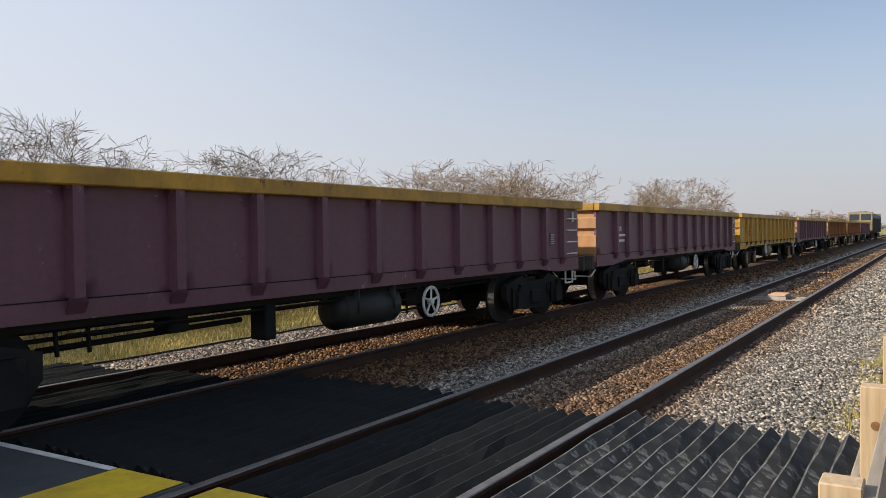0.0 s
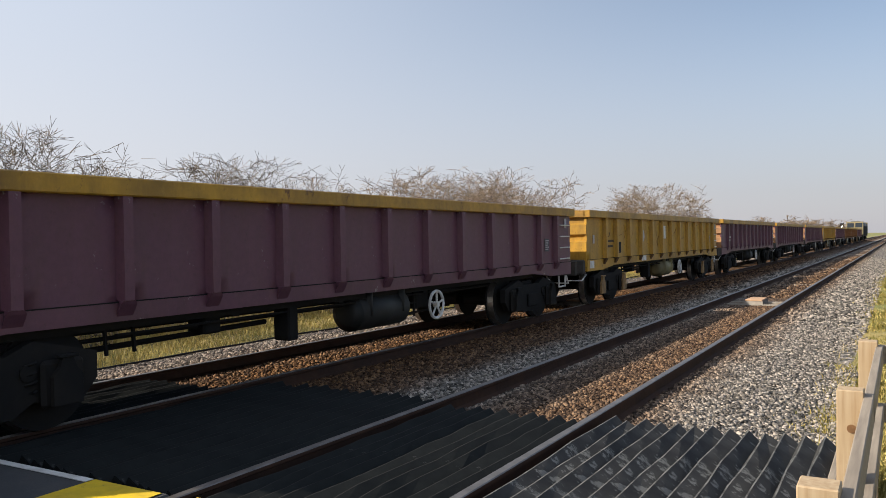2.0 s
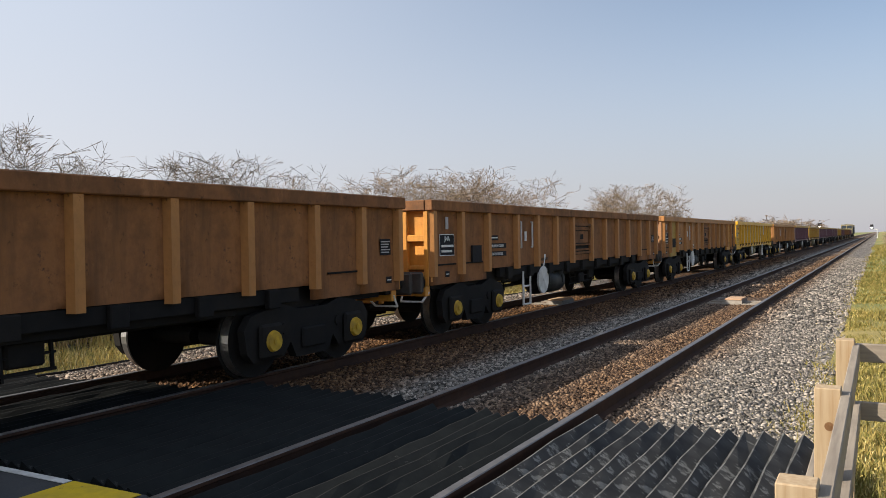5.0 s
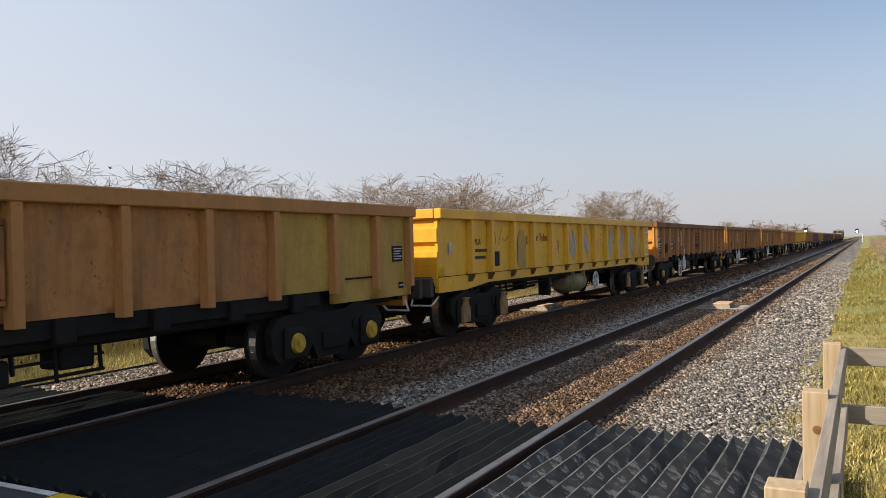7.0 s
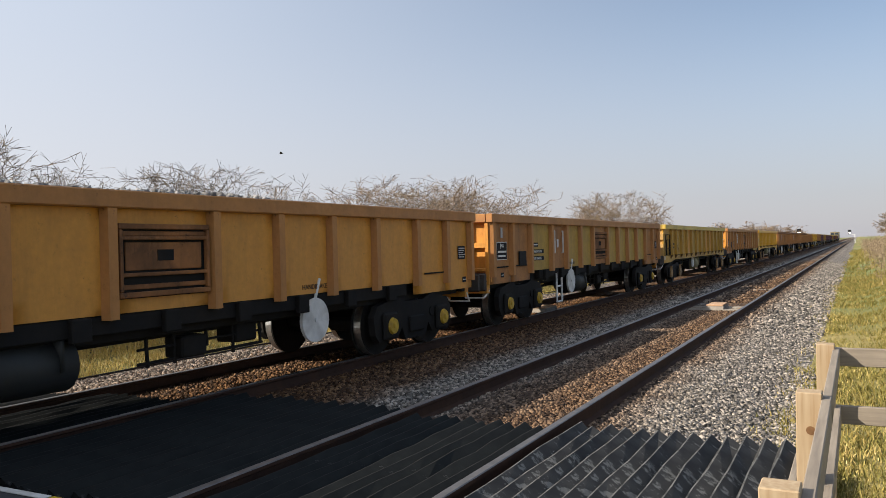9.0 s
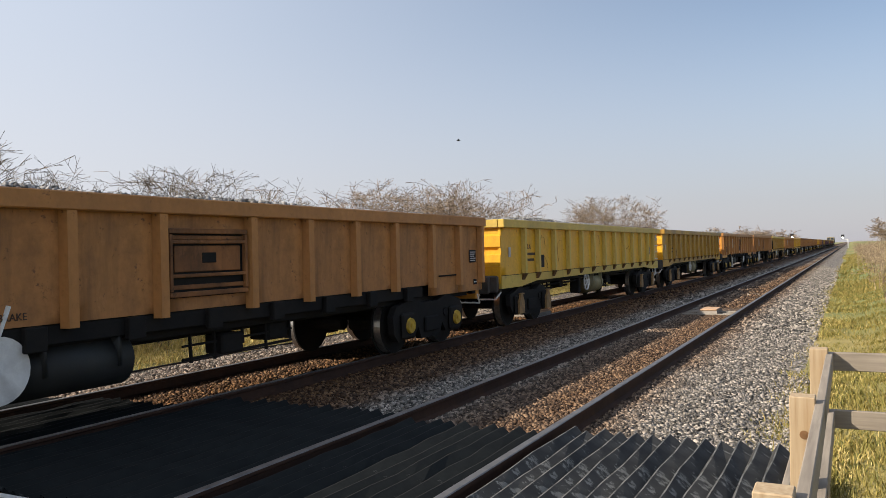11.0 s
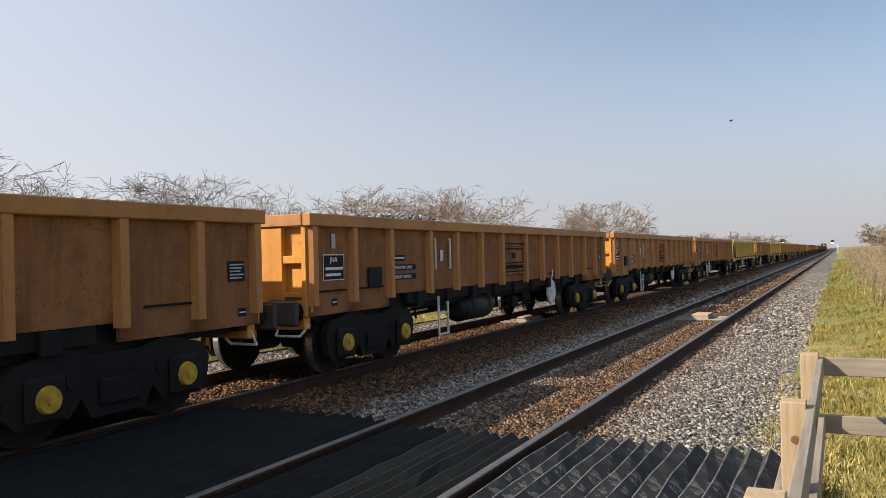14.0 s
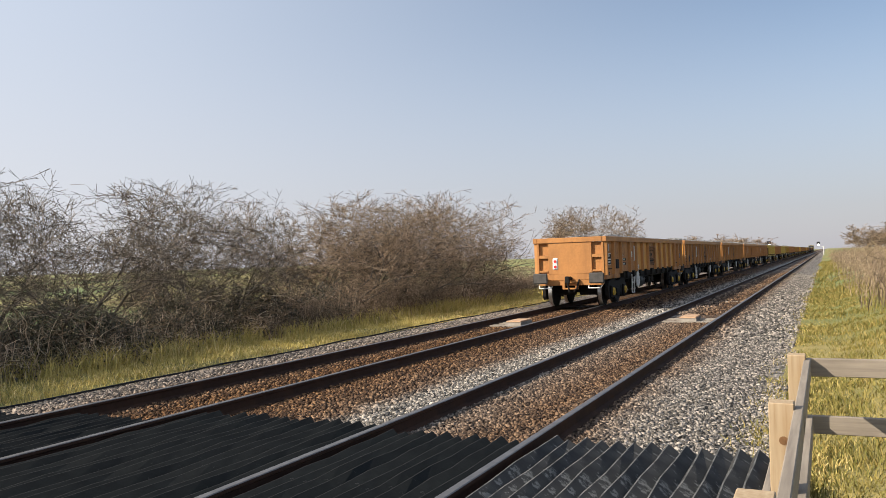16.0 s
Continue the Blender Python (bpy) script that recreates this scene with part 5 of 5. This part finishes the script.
for a, b in zip(g, g[1:]):
    for i in range(8):
        bm.faces.new((a[i], a[i + 1], b[i + 1], b[i]))
bm.from_mesh(lm)
load_me = finish(bm, "stone_load", "load")
for i in range(15, 25):
    if i not in (16,):
        LOADS[i] = tagged(part("stone_load", load_me, None), "heaped grey crushed stone filling the wagon", "stone load", "loads of stone", "stuff")


# tail lamp on the last wagon
bm = bmesh.new()
box(bm, -0.09, 0.09, -0.02, 0.05, -0.03, 0.34, 0, 0.03)
lamp = part("tail_lamp", finish(bm, "tail_lamp", "white"), WAGONS[24], pose(-0.45, 0.0, 1.14), "white tail lamp with red lenses")
bm = bmesh.new()
disc(bm, 0, 0, 0.07, 0.042, "y", -0.035, -0.021, 14)
disc(bm, 0, 0, 0.23, 0.042, "y", -0.035, -0.021, 14)
part("lens", finish(bm, "lens", "tail"), lamp)


def locomotive():
    e = tagged(new("locomotive"), "dark diesel locomotive with a grey rounded roof heading the train", "locomotive")
    L = 20.0
    bm = bmesh.new()
    prism(bm, [(-1.25, 1.15), (1.25, 1.15), (1.25, 2.6), (-1.25, 2.6)], "y", 1.6, L - 1.6)
    part("body", finish(bm, "body", "loco"), e)
    bm = bmesh.new()
    prism(bm, [(-1.25, 2.602), (1.25, 2.602), (1.18, 2.85), (1.0, 3.12), (0.75, 3.28), (0.4, 3.37), (-0.4, 3.37), (-0.75, 3.28), (-1.0, 3.12), (-1.18, 2.85)], "y", 1.6, L - 1.6)
    part("roof", finish(bm, "roof", "loco_roof"), e, label="rounded grey roof")
    for y0, s in ((0.0, 1), (L, -1)):
        bm = bmesh.new()
        pts = [(y0 + s * 0.1, 1.15), (y0 + s * 1.598, 1.15), (y0 + s * 1.598, 3.3), (y0 + s * 0.75, 3.25), (y0 + s * 0.1, 2.2)]
        prism(bm, pts, "x", -1.25, 1.25)
        cab = part("cab", finish(bm, "cab", "loco_end"), e)
        for x in (-0.6, 0.6):
            bm = bmesh.new()
            prism(bm, [(y0 + s * 0.18, 2.32), (y0 + s * 0.60, 3.0), (y0 + s * 0.57, 3.04), (y0 + s * 0.13, 2.35)], "x", x - 0.5, x + 0.5)
            part("windscreen", finish(bm, "windscreen", "glass"), cab)
    bm = bmesh.new()
    box(bm, -1.2, 1.2, 0.2, L - 0.2, 0.85, 1.14, 0, 0.03)
    part("underframe", finish(bm, "underframe", "dirty"), e)
    for y in (3.6, L - 3.6):
        bm = bmesh.new()
        for s in (-1, 1):
            box(bm, *sorted((s * 0.95, s * 1.1)), y - 2.4, y + 2.4, 0.3, 0.8, 0, 0.05)
        box(bm, -0.95, 0.95, y - 0.3, y + 0.3, 0.4, 0.85)
        b = part("bogie", finish(bm, "bogie", "dirty"), e)
        for yy in (-1.8, 0, 1.8):
            for s in (-1, 1):
                part("wheel", STORE["wheel"], b, pose(s * 0.77, y + yy, 0.42, 0, 0, 0 if s > 0 else 180))
    bm = bmesh.new()
    box(bm, -0.38, 0.38, 5, 15, 3.371, 3.45, 0, 0.04)
    part("roof_vent", finish(bm, "roof_vent", "grate"), e)
    return e


LOCO = locomotive()


# ---- hedges, trees and grass ----
def tubes(name, segs, mats, idx):
    """Many thin three-sided stems. segs: rows of start, end, radius at start and end."""
    s = np.array(segs, float)
    p, q, r0, r1 = s[:, 0:3], s[:, 3:6], s[:, 6], s[:, 7]
    d = q - p
    d /= np.maximum(np.linalg.norm(d, axis=1), 1e-6)[:, None]
    a = np.where(np.abs(d[:, 2:3]) < 0.9, np.array([[0, 0, 1.0]]), np.array([[1.0, 0, 0]]))
    u = np.cross(d, a); u /= np.linalg.norm(u, axis=1)[:, None]
    v = np.cross(d, u)
    vs = []
    for base, rad in ((p, r0), (q, r1)):
        for k in range(3):
            t = 2 * math.pi * k / 3
            vs.append(base + (u * math.cos(t) + v * math.sin(t)) * rad[:, None])
    V = np.stack(vs, 1).reshape(-1, 3)
    f = np.array([[0, 1, 4, 3], [1, 2, 5, 4], [2, 0, 3, 5]])
    F = (f[None] + (np.arange(len(s)) * 6)[:, None, None]).reshape(-1, 4)
    return mesh_arrays(name, V, F, mats, np.repeat(np.array(idx), 3))


def bare_tree(seed, height, spread, stems, warm=False, depth=4, thick=0.0048, fill=0.85):
    """A leafless thorn tree: several trunks, crooked limbs, and a haze of fine twigs."""
    rg = random.Random(seed)
    trunk, twig = [], []

    R = height * 0.50 * (0.6 + 0.5 * spread)

    def inside(p):
        return (p.x * p.x + p.y * p.y) / (R * R) + ((p.z - 0.40 * height) / (0.62 * height)) ** 2 < rg.uniform(0.85, 1.30)

    def grow(p, d, length, rad, level):
        n = 4 if level < depth else 2
        bend = (0.24, 0.36, 0.48, 0.5, 0.5)[min(level, 4)]
        for _ in range(n):
            q = p + d * (length / n)
            (trunk if level < 2 else twig).append((*p, *q, rad, rad * 0.82))
            rad *= 0.82
            p = q
            if level == depth and _ == n - 1:
                m = p - d * (length * 0.45)
                s = (d + Vector((rg.uniform(-1, 1), rg.uniform(-1, 1), rg.uniform(-0.7, 0.7)))).normalized() * (length * 0.5)
                twig.append((*m, *(m + s), rad * 0.7, rad * 0.6))
                return
            if level > 0 and not inside(p):
                return
            d = (d + Vector((rg.uniform(-1, 1), rg.uniform(-1, 1), rg.uniform(-0.7, 0.75))) * bend).normalized()
            if level < depth and rg.random() < fill:
                side = (d + Vector((rg.uniform(-1, 1), rg.uniform(-1, 1), rg.uniform(-0.6, 0.6))) * 1.3).normalized()
                grow(p, side, length * rg.uniform(0.42, 0.66), rad * 0.6, level + 1)
        if level < depth:
            for _ in range(3 if level < 3 else 2):
                side = (d + Vector((rg.uniform(-1, 1), rg.uniform(-1, 1), rg.uniform(-0.6, 0.7))) * 0.95).normalized()
                grow(p, side, length * rg.uniform(0.58, 0.8), rad * 0.72, level + 1)

    for k in range(stems):
        a = 2 * math.pi * (k + rg.random() * 0.6) / stems
        d = Vector((math.cos(a) * spread, math.sin(a) * spread, 1)).normalized()
        grow(Vector((math.cos(a) * 0.02, math.sin(a) * 0.02, -0.3)), d, height * rg.uniform(0.32, 0.44), height * 0.014, 0)
    tops = sorted(max(s[2], s[5]) for s in trunk + twig)
    top = tops[int(len(tops) * 0.985)]
    k = height / top
    twig = [s for s in twig if max(s[2], s[5]) < top * 1.05]
    trunk = [tuple(v * k for v in s[:6]) + s[6:] for s in trunk]
    twig = [tuple(v * k for v in s[:6]) + (max(s[6], thick), max(s[7], thick * 0.8)) for s in twig]
    return tubes("trunk", trunk, ["bark"], [0] * len(trunk)), tubes("crown", twig, ["twig_warm" if warm else "twig"], [0] * len(twig)), len(twig)


KINDS = [bare_tree(21, 4.1, 0.65, 6, thick=0.0048, fill=0.64), bare_tree(22, 4.0, 0.9, 6, thick=0.0048, fill=0.64), bare_tree(23, 4.2, 0.8, 6, True, thick=0.006, fill=0.58), bare_tree(24, 4.5, 0.7, 6, True, thick=0.006, fill=0.58), bare_tree(25, 3.4, 0.95, 5, fill=0.65),
         bare_tree(26, 4.2, 0.8, 4, True, 3, 0.022), bare_tree(27, 4.4, 0.7, 4, True, 3, 0.022), bare_tree(28, 4.4, 0.95, 16, True, 4, 0.008, 0.5), bare_tree(29, 4.1, 0.8, 9, False, 3, 0.007)]


def tree(kind, x, y, scale, turn, wide=1.0):
    t = tagged(new("bare_tree"), "leafless grey-brown thorn tree with a tangle of fine twigs", "tree", "trees of the hedge")
    t.matrix_basis = pose(x, y, section(x), 0, 0, turn)
    for nm, me in (("trunk", KINDS[kind][0]), ("crown", KINDS[kind][1])):
        ob = part(nm, me, t)
        ob.matrix_basis = Matrix.Diagonal((scale * wide, scale * wide, scale, 1))
    return t


rg = random.Random(77)
ROW = [  # kind, x, y, height scale
    (0, -12.2, 5.2, 0.90), (1, -12.4, 7.4, 0.92), (0, -12.2, 9.6, 0.90), (1, -12.4, 11.8, 0.82), (1, -12.4, 14.6, 0.86), (0, -12.3, 16.4, 0.88), (1, -12.6, 18.0, 0.70),
    (8, -14.6, 26.5, 0.80), (8, -14.4, 33.5, 0.9),
    (2, -12.3, 22.4, 0.84), (3, -12.2, 24.8, 0.84), (2, -12.6, 27.0, 0.93), (3, -12.2, 29.8, 0.84), (2, -12.4, 32.6, 0.97), (3, -12.3, 34.6, 0.82)]
for k, x, y, s in ROW:
    tree(k, x + rg.uniform(-0.4, 0.4), y, s * 1.12, rg.uniform(0, 360), rg.uniform(1.0, 1.25))
for k, x, y, s, w in ((7, -17.5, 76.5, 1.50, 1.02), (8, -18.5, 92, 1.0, 1.1)):
    tree(k, x, y, s, rg.uniform(0, 360), w)
for i in range(16):
    tree(rg.choice((5, 6)), -16 + rg.uniform(-3, 3), 150 + i * 11, rg.uniform(0.75, 1.0) * (1 + 0.25 * math.sin(i * 0.7)), rg.uniform(0, 360), 1.9)
for i in range(7):
    tree(rg.choice((5, 6)), 16 + rg.uniform(-4, 8), 150 + i * 22, rg.uniform(0.9, 1.3), rg.uniform(0, 360), 1.6)


def thicket(seed, length, depth, height, count, mats=("bramble",), reach=1.0):
    """Arching bramble stems, tangled, densest low down."""
    rg = random.Random(seed)
    segs = []
    for _ in range(count):
        x, y = rg.uniform(-depth / 2, depth / 2), rg.uniform(-length / 2, length / 2)
        h = height * rg.uniform(0.35, 1.0) * (0.75 + 0.25 * math.sin(y * 1.7 + seed))
        a = rg.uniform(0, 2 * math.pi)
        r = rg.uniform(0.3, 1.1) * reach
        p = Vector((x, y, -0.05))
        n = 6
        rad = rg.uniform(0.005, 0.011)
        for k in range(1, n + 1):
            t = k / n
            q = Vector((x + math.cos(a) * r * t * t + rg.uniform(-0.07, 0.07), y + math.sin(a) * r * t * t + rg.uniform(-0.07, 0.07), h * math.sin(t * 2.1) / math.sin(1.57) * 0.95 + rg.uniform(-0.05, 0.05)))
            segs.append((*p, *q, rad, rad * 0.85))
            if rg.random() < 0.55:
                b = q + Vector((rg.uniform(-1, 1), rg.uniform(-1, 1), rg.uniform(-0.4, 0.7))) * 0.28
                segs.append((*q, *b, rad * 0.6, rad * 0.4))
            p, rad = q, rad * 0.88
    return tubes("bramble_thicket", segs, list(mats), [0] * len(segs))


BR = [thicket(31, 3.4, 2.6, 1.6, 240), thicket(32, 3.4, 2.6, 1.5, 230), thicket(33, 3.4, 2.4, 1.6, 260, ("twig_warm",))]
for i in range(18):
    y = 5.5 + i * 2.5
    k = 0 if i < 5 else rg.choice((1, 2, 2))
    ob = part("bramble_thicket", BR[k if i != 2 else 1], None, pose(-11.3 + 0.25 * math.sin(i * 1.3), y, -0.42, 0, 0, rg.choice((0, 180)) + rg.uniform(-8, 8)))
    tagged(ob, "tangled brown leafless bramble thicket under the trees", "brambles", "brambles along the hedge", "stuff")
for i in range(4, 16):
    ob = part("bramble_thicket", BR[(1, 2)[i % 2]], None, pose(-12.7 + 0.3 * math.sin(i * 2.1), 6.8 + i * 2.5, -0.45, 0, 0, rg.uniform(0, 360)))
    tagged(ob, "tangled brown leafless bramble thicket under the trees", "brambles", "brambles along the hedge", "stuff")
def leaves(y0, y1, count, high, seed):
    """Small dark leaves still on the brambles, each a folded blade, joined."""
    g = np.random.default_rng(seed)
    y = g.uniform(y0, y1, count)
    u = g.normal(0, 0.5, count)
    top = high * (0.75 + 0.25 * np.sin(y * 1.9 + seed)) * np.exp(-u * u * 0.9)
    c = np.stack([-11.35 + u, y, -0.42 + top * g.uniform(0.1, 1.0, count) ** 0.7], -1)
    a = g.normal(0, 1, (count, 3)); a /= np.linalg.norm(a, axis=1)[:, None]
    b = np.cross(a, g.normal(0, 1, (count, 3))); b /= np.linalg.norm(b, axis=1)[:, None]
    s = g.uniform(0.018, 0.042, count)[:, None]
    k = np.cross(a, b) * s * 0.3
    V = np.stack([c - a * s, c + b * s * 0.6 + k, c + a * s, c - b * s * 0.6 + k], 1).reshape(-1, 3)
    F = (np.array([[0, 1, 2], [0, 2, 3]])[None] + (np.arange(count) * 4)[:, None, None]).reshape(-1, 3)
    tagged(part("bramble_leaves", mesh_arrays("bramble_leaves", V, F, ["leaf"]), None), "small dark green leaves among the bramble stems", "leaves", kind="stuff")


leaves(7.0, 13.4, 22000, 1.6, 61)
leaves(13.4, 22.0, 14000, 1.4, 62)
RB = [thicket(41, 4.0, 3.6, 1.45, 200, ("straw",), 0.8), thicket(42, 4.0, 3.6, 1.2, 200, ("twig_warm",), 0.7)]
for i in range(18):
    y = 15.5 + i * 3.2 + i * i * 0.15
    ob = part("dry_scrub", RB[i % 2], None, pose(5.9 - 0.02 * i + rg.uniform(-0.25, 0.25), y, section(5.9) - 0.1, 0, 0, rg.uniform(0, 360)))
    tagged(ob, "dry brown scrub and tall dead stems on the bank", "scrub", "scrub on the bank", "stuff")


def grass(name, label, x0, x1, y0, y1, count, h, seed, mat, power=1.4, clump=0.4):
    """Blades of grass, each a bent strip, joined."""
    g = np.random.default_rng(seed)
    nc = max(1, int(count / 26))
    cx, cy = g.uniform(x0, x1, nc), y0 + (y1 - y0) * g.uniform(0, 1, nc) ** power
    pick = g.integers(0, nc, count)
    x, y = cx[pick] + g.normal(0, clump * 0.35, count), cy[pick] + g.normal(0, clump * 0.35, count)
    x = np.clip(x, x0 - 0.25, x1 + 0.25)
    z = np.array([section(v) for v in x]) - 0.02
    a = g.uniform(0, 2 * np.pi, count)
    hh = h * g.uniform(0.4, 1.25, count) * (0.7 + 0.6 * g.uniform(0, 1, nc)[pick])
    wd = 0.0032 + 0.00035 * np.maximum(y, 0)
    lean = hh * g.uniform(0.15, 0.9, count)
    la = g.uniform(0, 2 * np.pi, count)
    ux, uy = np.cos(a) * wd, np.sin(a) * wd
    mx, my = x + np.cos(la) * lean * 0.35, y + np.sin(la) * lean * 0.35
    tx, ty = x + np.cos(la) * lean, y + np.sin(la) * lean
    V = np.stack([np.stack([x - ux, y - uy, z], -1), np.stack([x + ux, y + uy, z], -1), np.stack([mx + ux * 0.7, my + uy * 0.7, z + hh * 0.6], -1), np.stack([mx - ux * 0.7, my - uy * 0.7, z + hh * 0.6], -1),
                  np.stack([tx + ux * 0.15, ty + uy * 0.15, z + hh * 0.95], -1), np.stack([tx - ux * 0.15, ty - uy * 0.15, z + hh * 0.95], -1)], 1).reshape(-1, 3)
    F = (np.array([[0, 1, 2, 3], [3, 2, 4, 5]])[None] + (np.arange(count) * 6)[:, None, None]).reshape(-1, 4)
    tagged(part(name, mesh_arrays(name, V, F, [mat]), None), label, "grass", kind="stuff")


grass("dry_grass", "dry yellow-green grass along the foot of the hedge", -10.2, -7.7, 3, 45, 42000, 0.13, 51, "grass")
grass("tall_dead_grass", "tall pale dead grass against the brambles", -10.9, -9.6, 5, 55, 16000, 0.40, 52, "grass")
grass("bank_grass", "short green and yellow grass on the trackside bank", 2.35, 6.0, 6.0, 40, 60000, 0.085, 53, "green_grass", 1.5)
grass("bank_grass", "short green and yellow grass on the trackside bank", 2.4, 8.5, 30, 120, 22000, 0.15, 54, "green_grass", 1.3)
grass("straw_tufts", "dry straw tufts at the edge of the ballast", 2.15, 2.95, 6.2, 30, 9000, 0.045, 55, "grass", 1.6, 0.5)
grass("straw_tufts", "dry straw tufts beside the fence", 3.0, 6.0, 3.0, 7.0, 9000, 0.06, 56, "grass", 1.0, 0.5)



def bird():
    """A small dark bird gliding over the line."""
    b = tagged(new("bird"), "small dark bird gliding across the sky", "bird")
    bm = bmesh.new()
    prof = [(-0.20, 0.012), (-0.10, 0.045), (0.05, 0.055), (0.16, 0.03), (0.22, 0.004)]
    rings = [[bm.verts.new((math.cos(a * math.pi / 4) * r, y, math.sin(a * math.pi / 4) * r)) for a in range(8)] for y, r in prof]
    for r0, r1 in zip(rings, rings[1:]):
        for i in range(8):
            bm.faces.new((r0[i], r0[(i + 1) % 8], r1[(i + 1) % 8], r1[i]))
    bm.faces.new(rings[0]); bm.faces.new(rings[-1])
    part("body", finish(bm, "body", "dirty", True), b)
    for s in (-1, 1):
        bm = bmesh.new()
        prism(bm, [(s * 0.03, -0.09), (s * 0.03, 0.08), (s * 0.22, 0.11), (s * 0.46, 0.0), (s * 0.2, -0.07)], "z", 0.01, 0.024)
        part("wing", finish(bm, "wing", "dirty"), b, pose(0, 0, 0, 0, -14 * s, 0))
    return b


BIRD = bird()


# ---- what moves ----
# how far the train runs ahead of or behind an even speed, in metres
PACE = ((0, -0.12), (0.5, 0.03), (1, 0.18), (1.5, 0.37), (2, -0.18), (2.5, -0.06), (3, 0.04), (3.5, 0.22), (4, 0.35), (5.25, -0.05), (6.5, -0.09), (7, -0.77), (7.5, -0.58), (8, 0.36),
        (8.5, 0.55), (9, 0.56), (10.25, 0.1), (11.5, 0.45), (12, -0.12), (12.5, 0.04), (13, -0.01), (13.5, 0.12), (14, 0.33), (14.5, -0.26), (15, -0.26), (15.5, -0.18), (16, -0.11))


def motions():
    def ride(ob, start):
        walk(ob, [(t, pose(-S, start + SPEED * t + d, 0)) for t, d in PACE])
    for i, wg in WAGONS.items():
        ride(wg, REAR - PITCH * i + SHIFT.get(i, 0))
        if i in LOADS:
            ride(LOADS[i], REAR - PITCH * i + SHIFT.get(i, 0))
    turn = math.degrees(math.atan2(-8.523, 3.810))
    walk(BIRD, [(t, pose(-125.69 + 8.523 * t, 30.69 + 3.810 * t, 6.40 + 0.564 * t, 0, 0, turn)) for t in (0, 8, 16)])
    ride(LOCO, REAR + PITCH * 6 + 0.3)


motions()
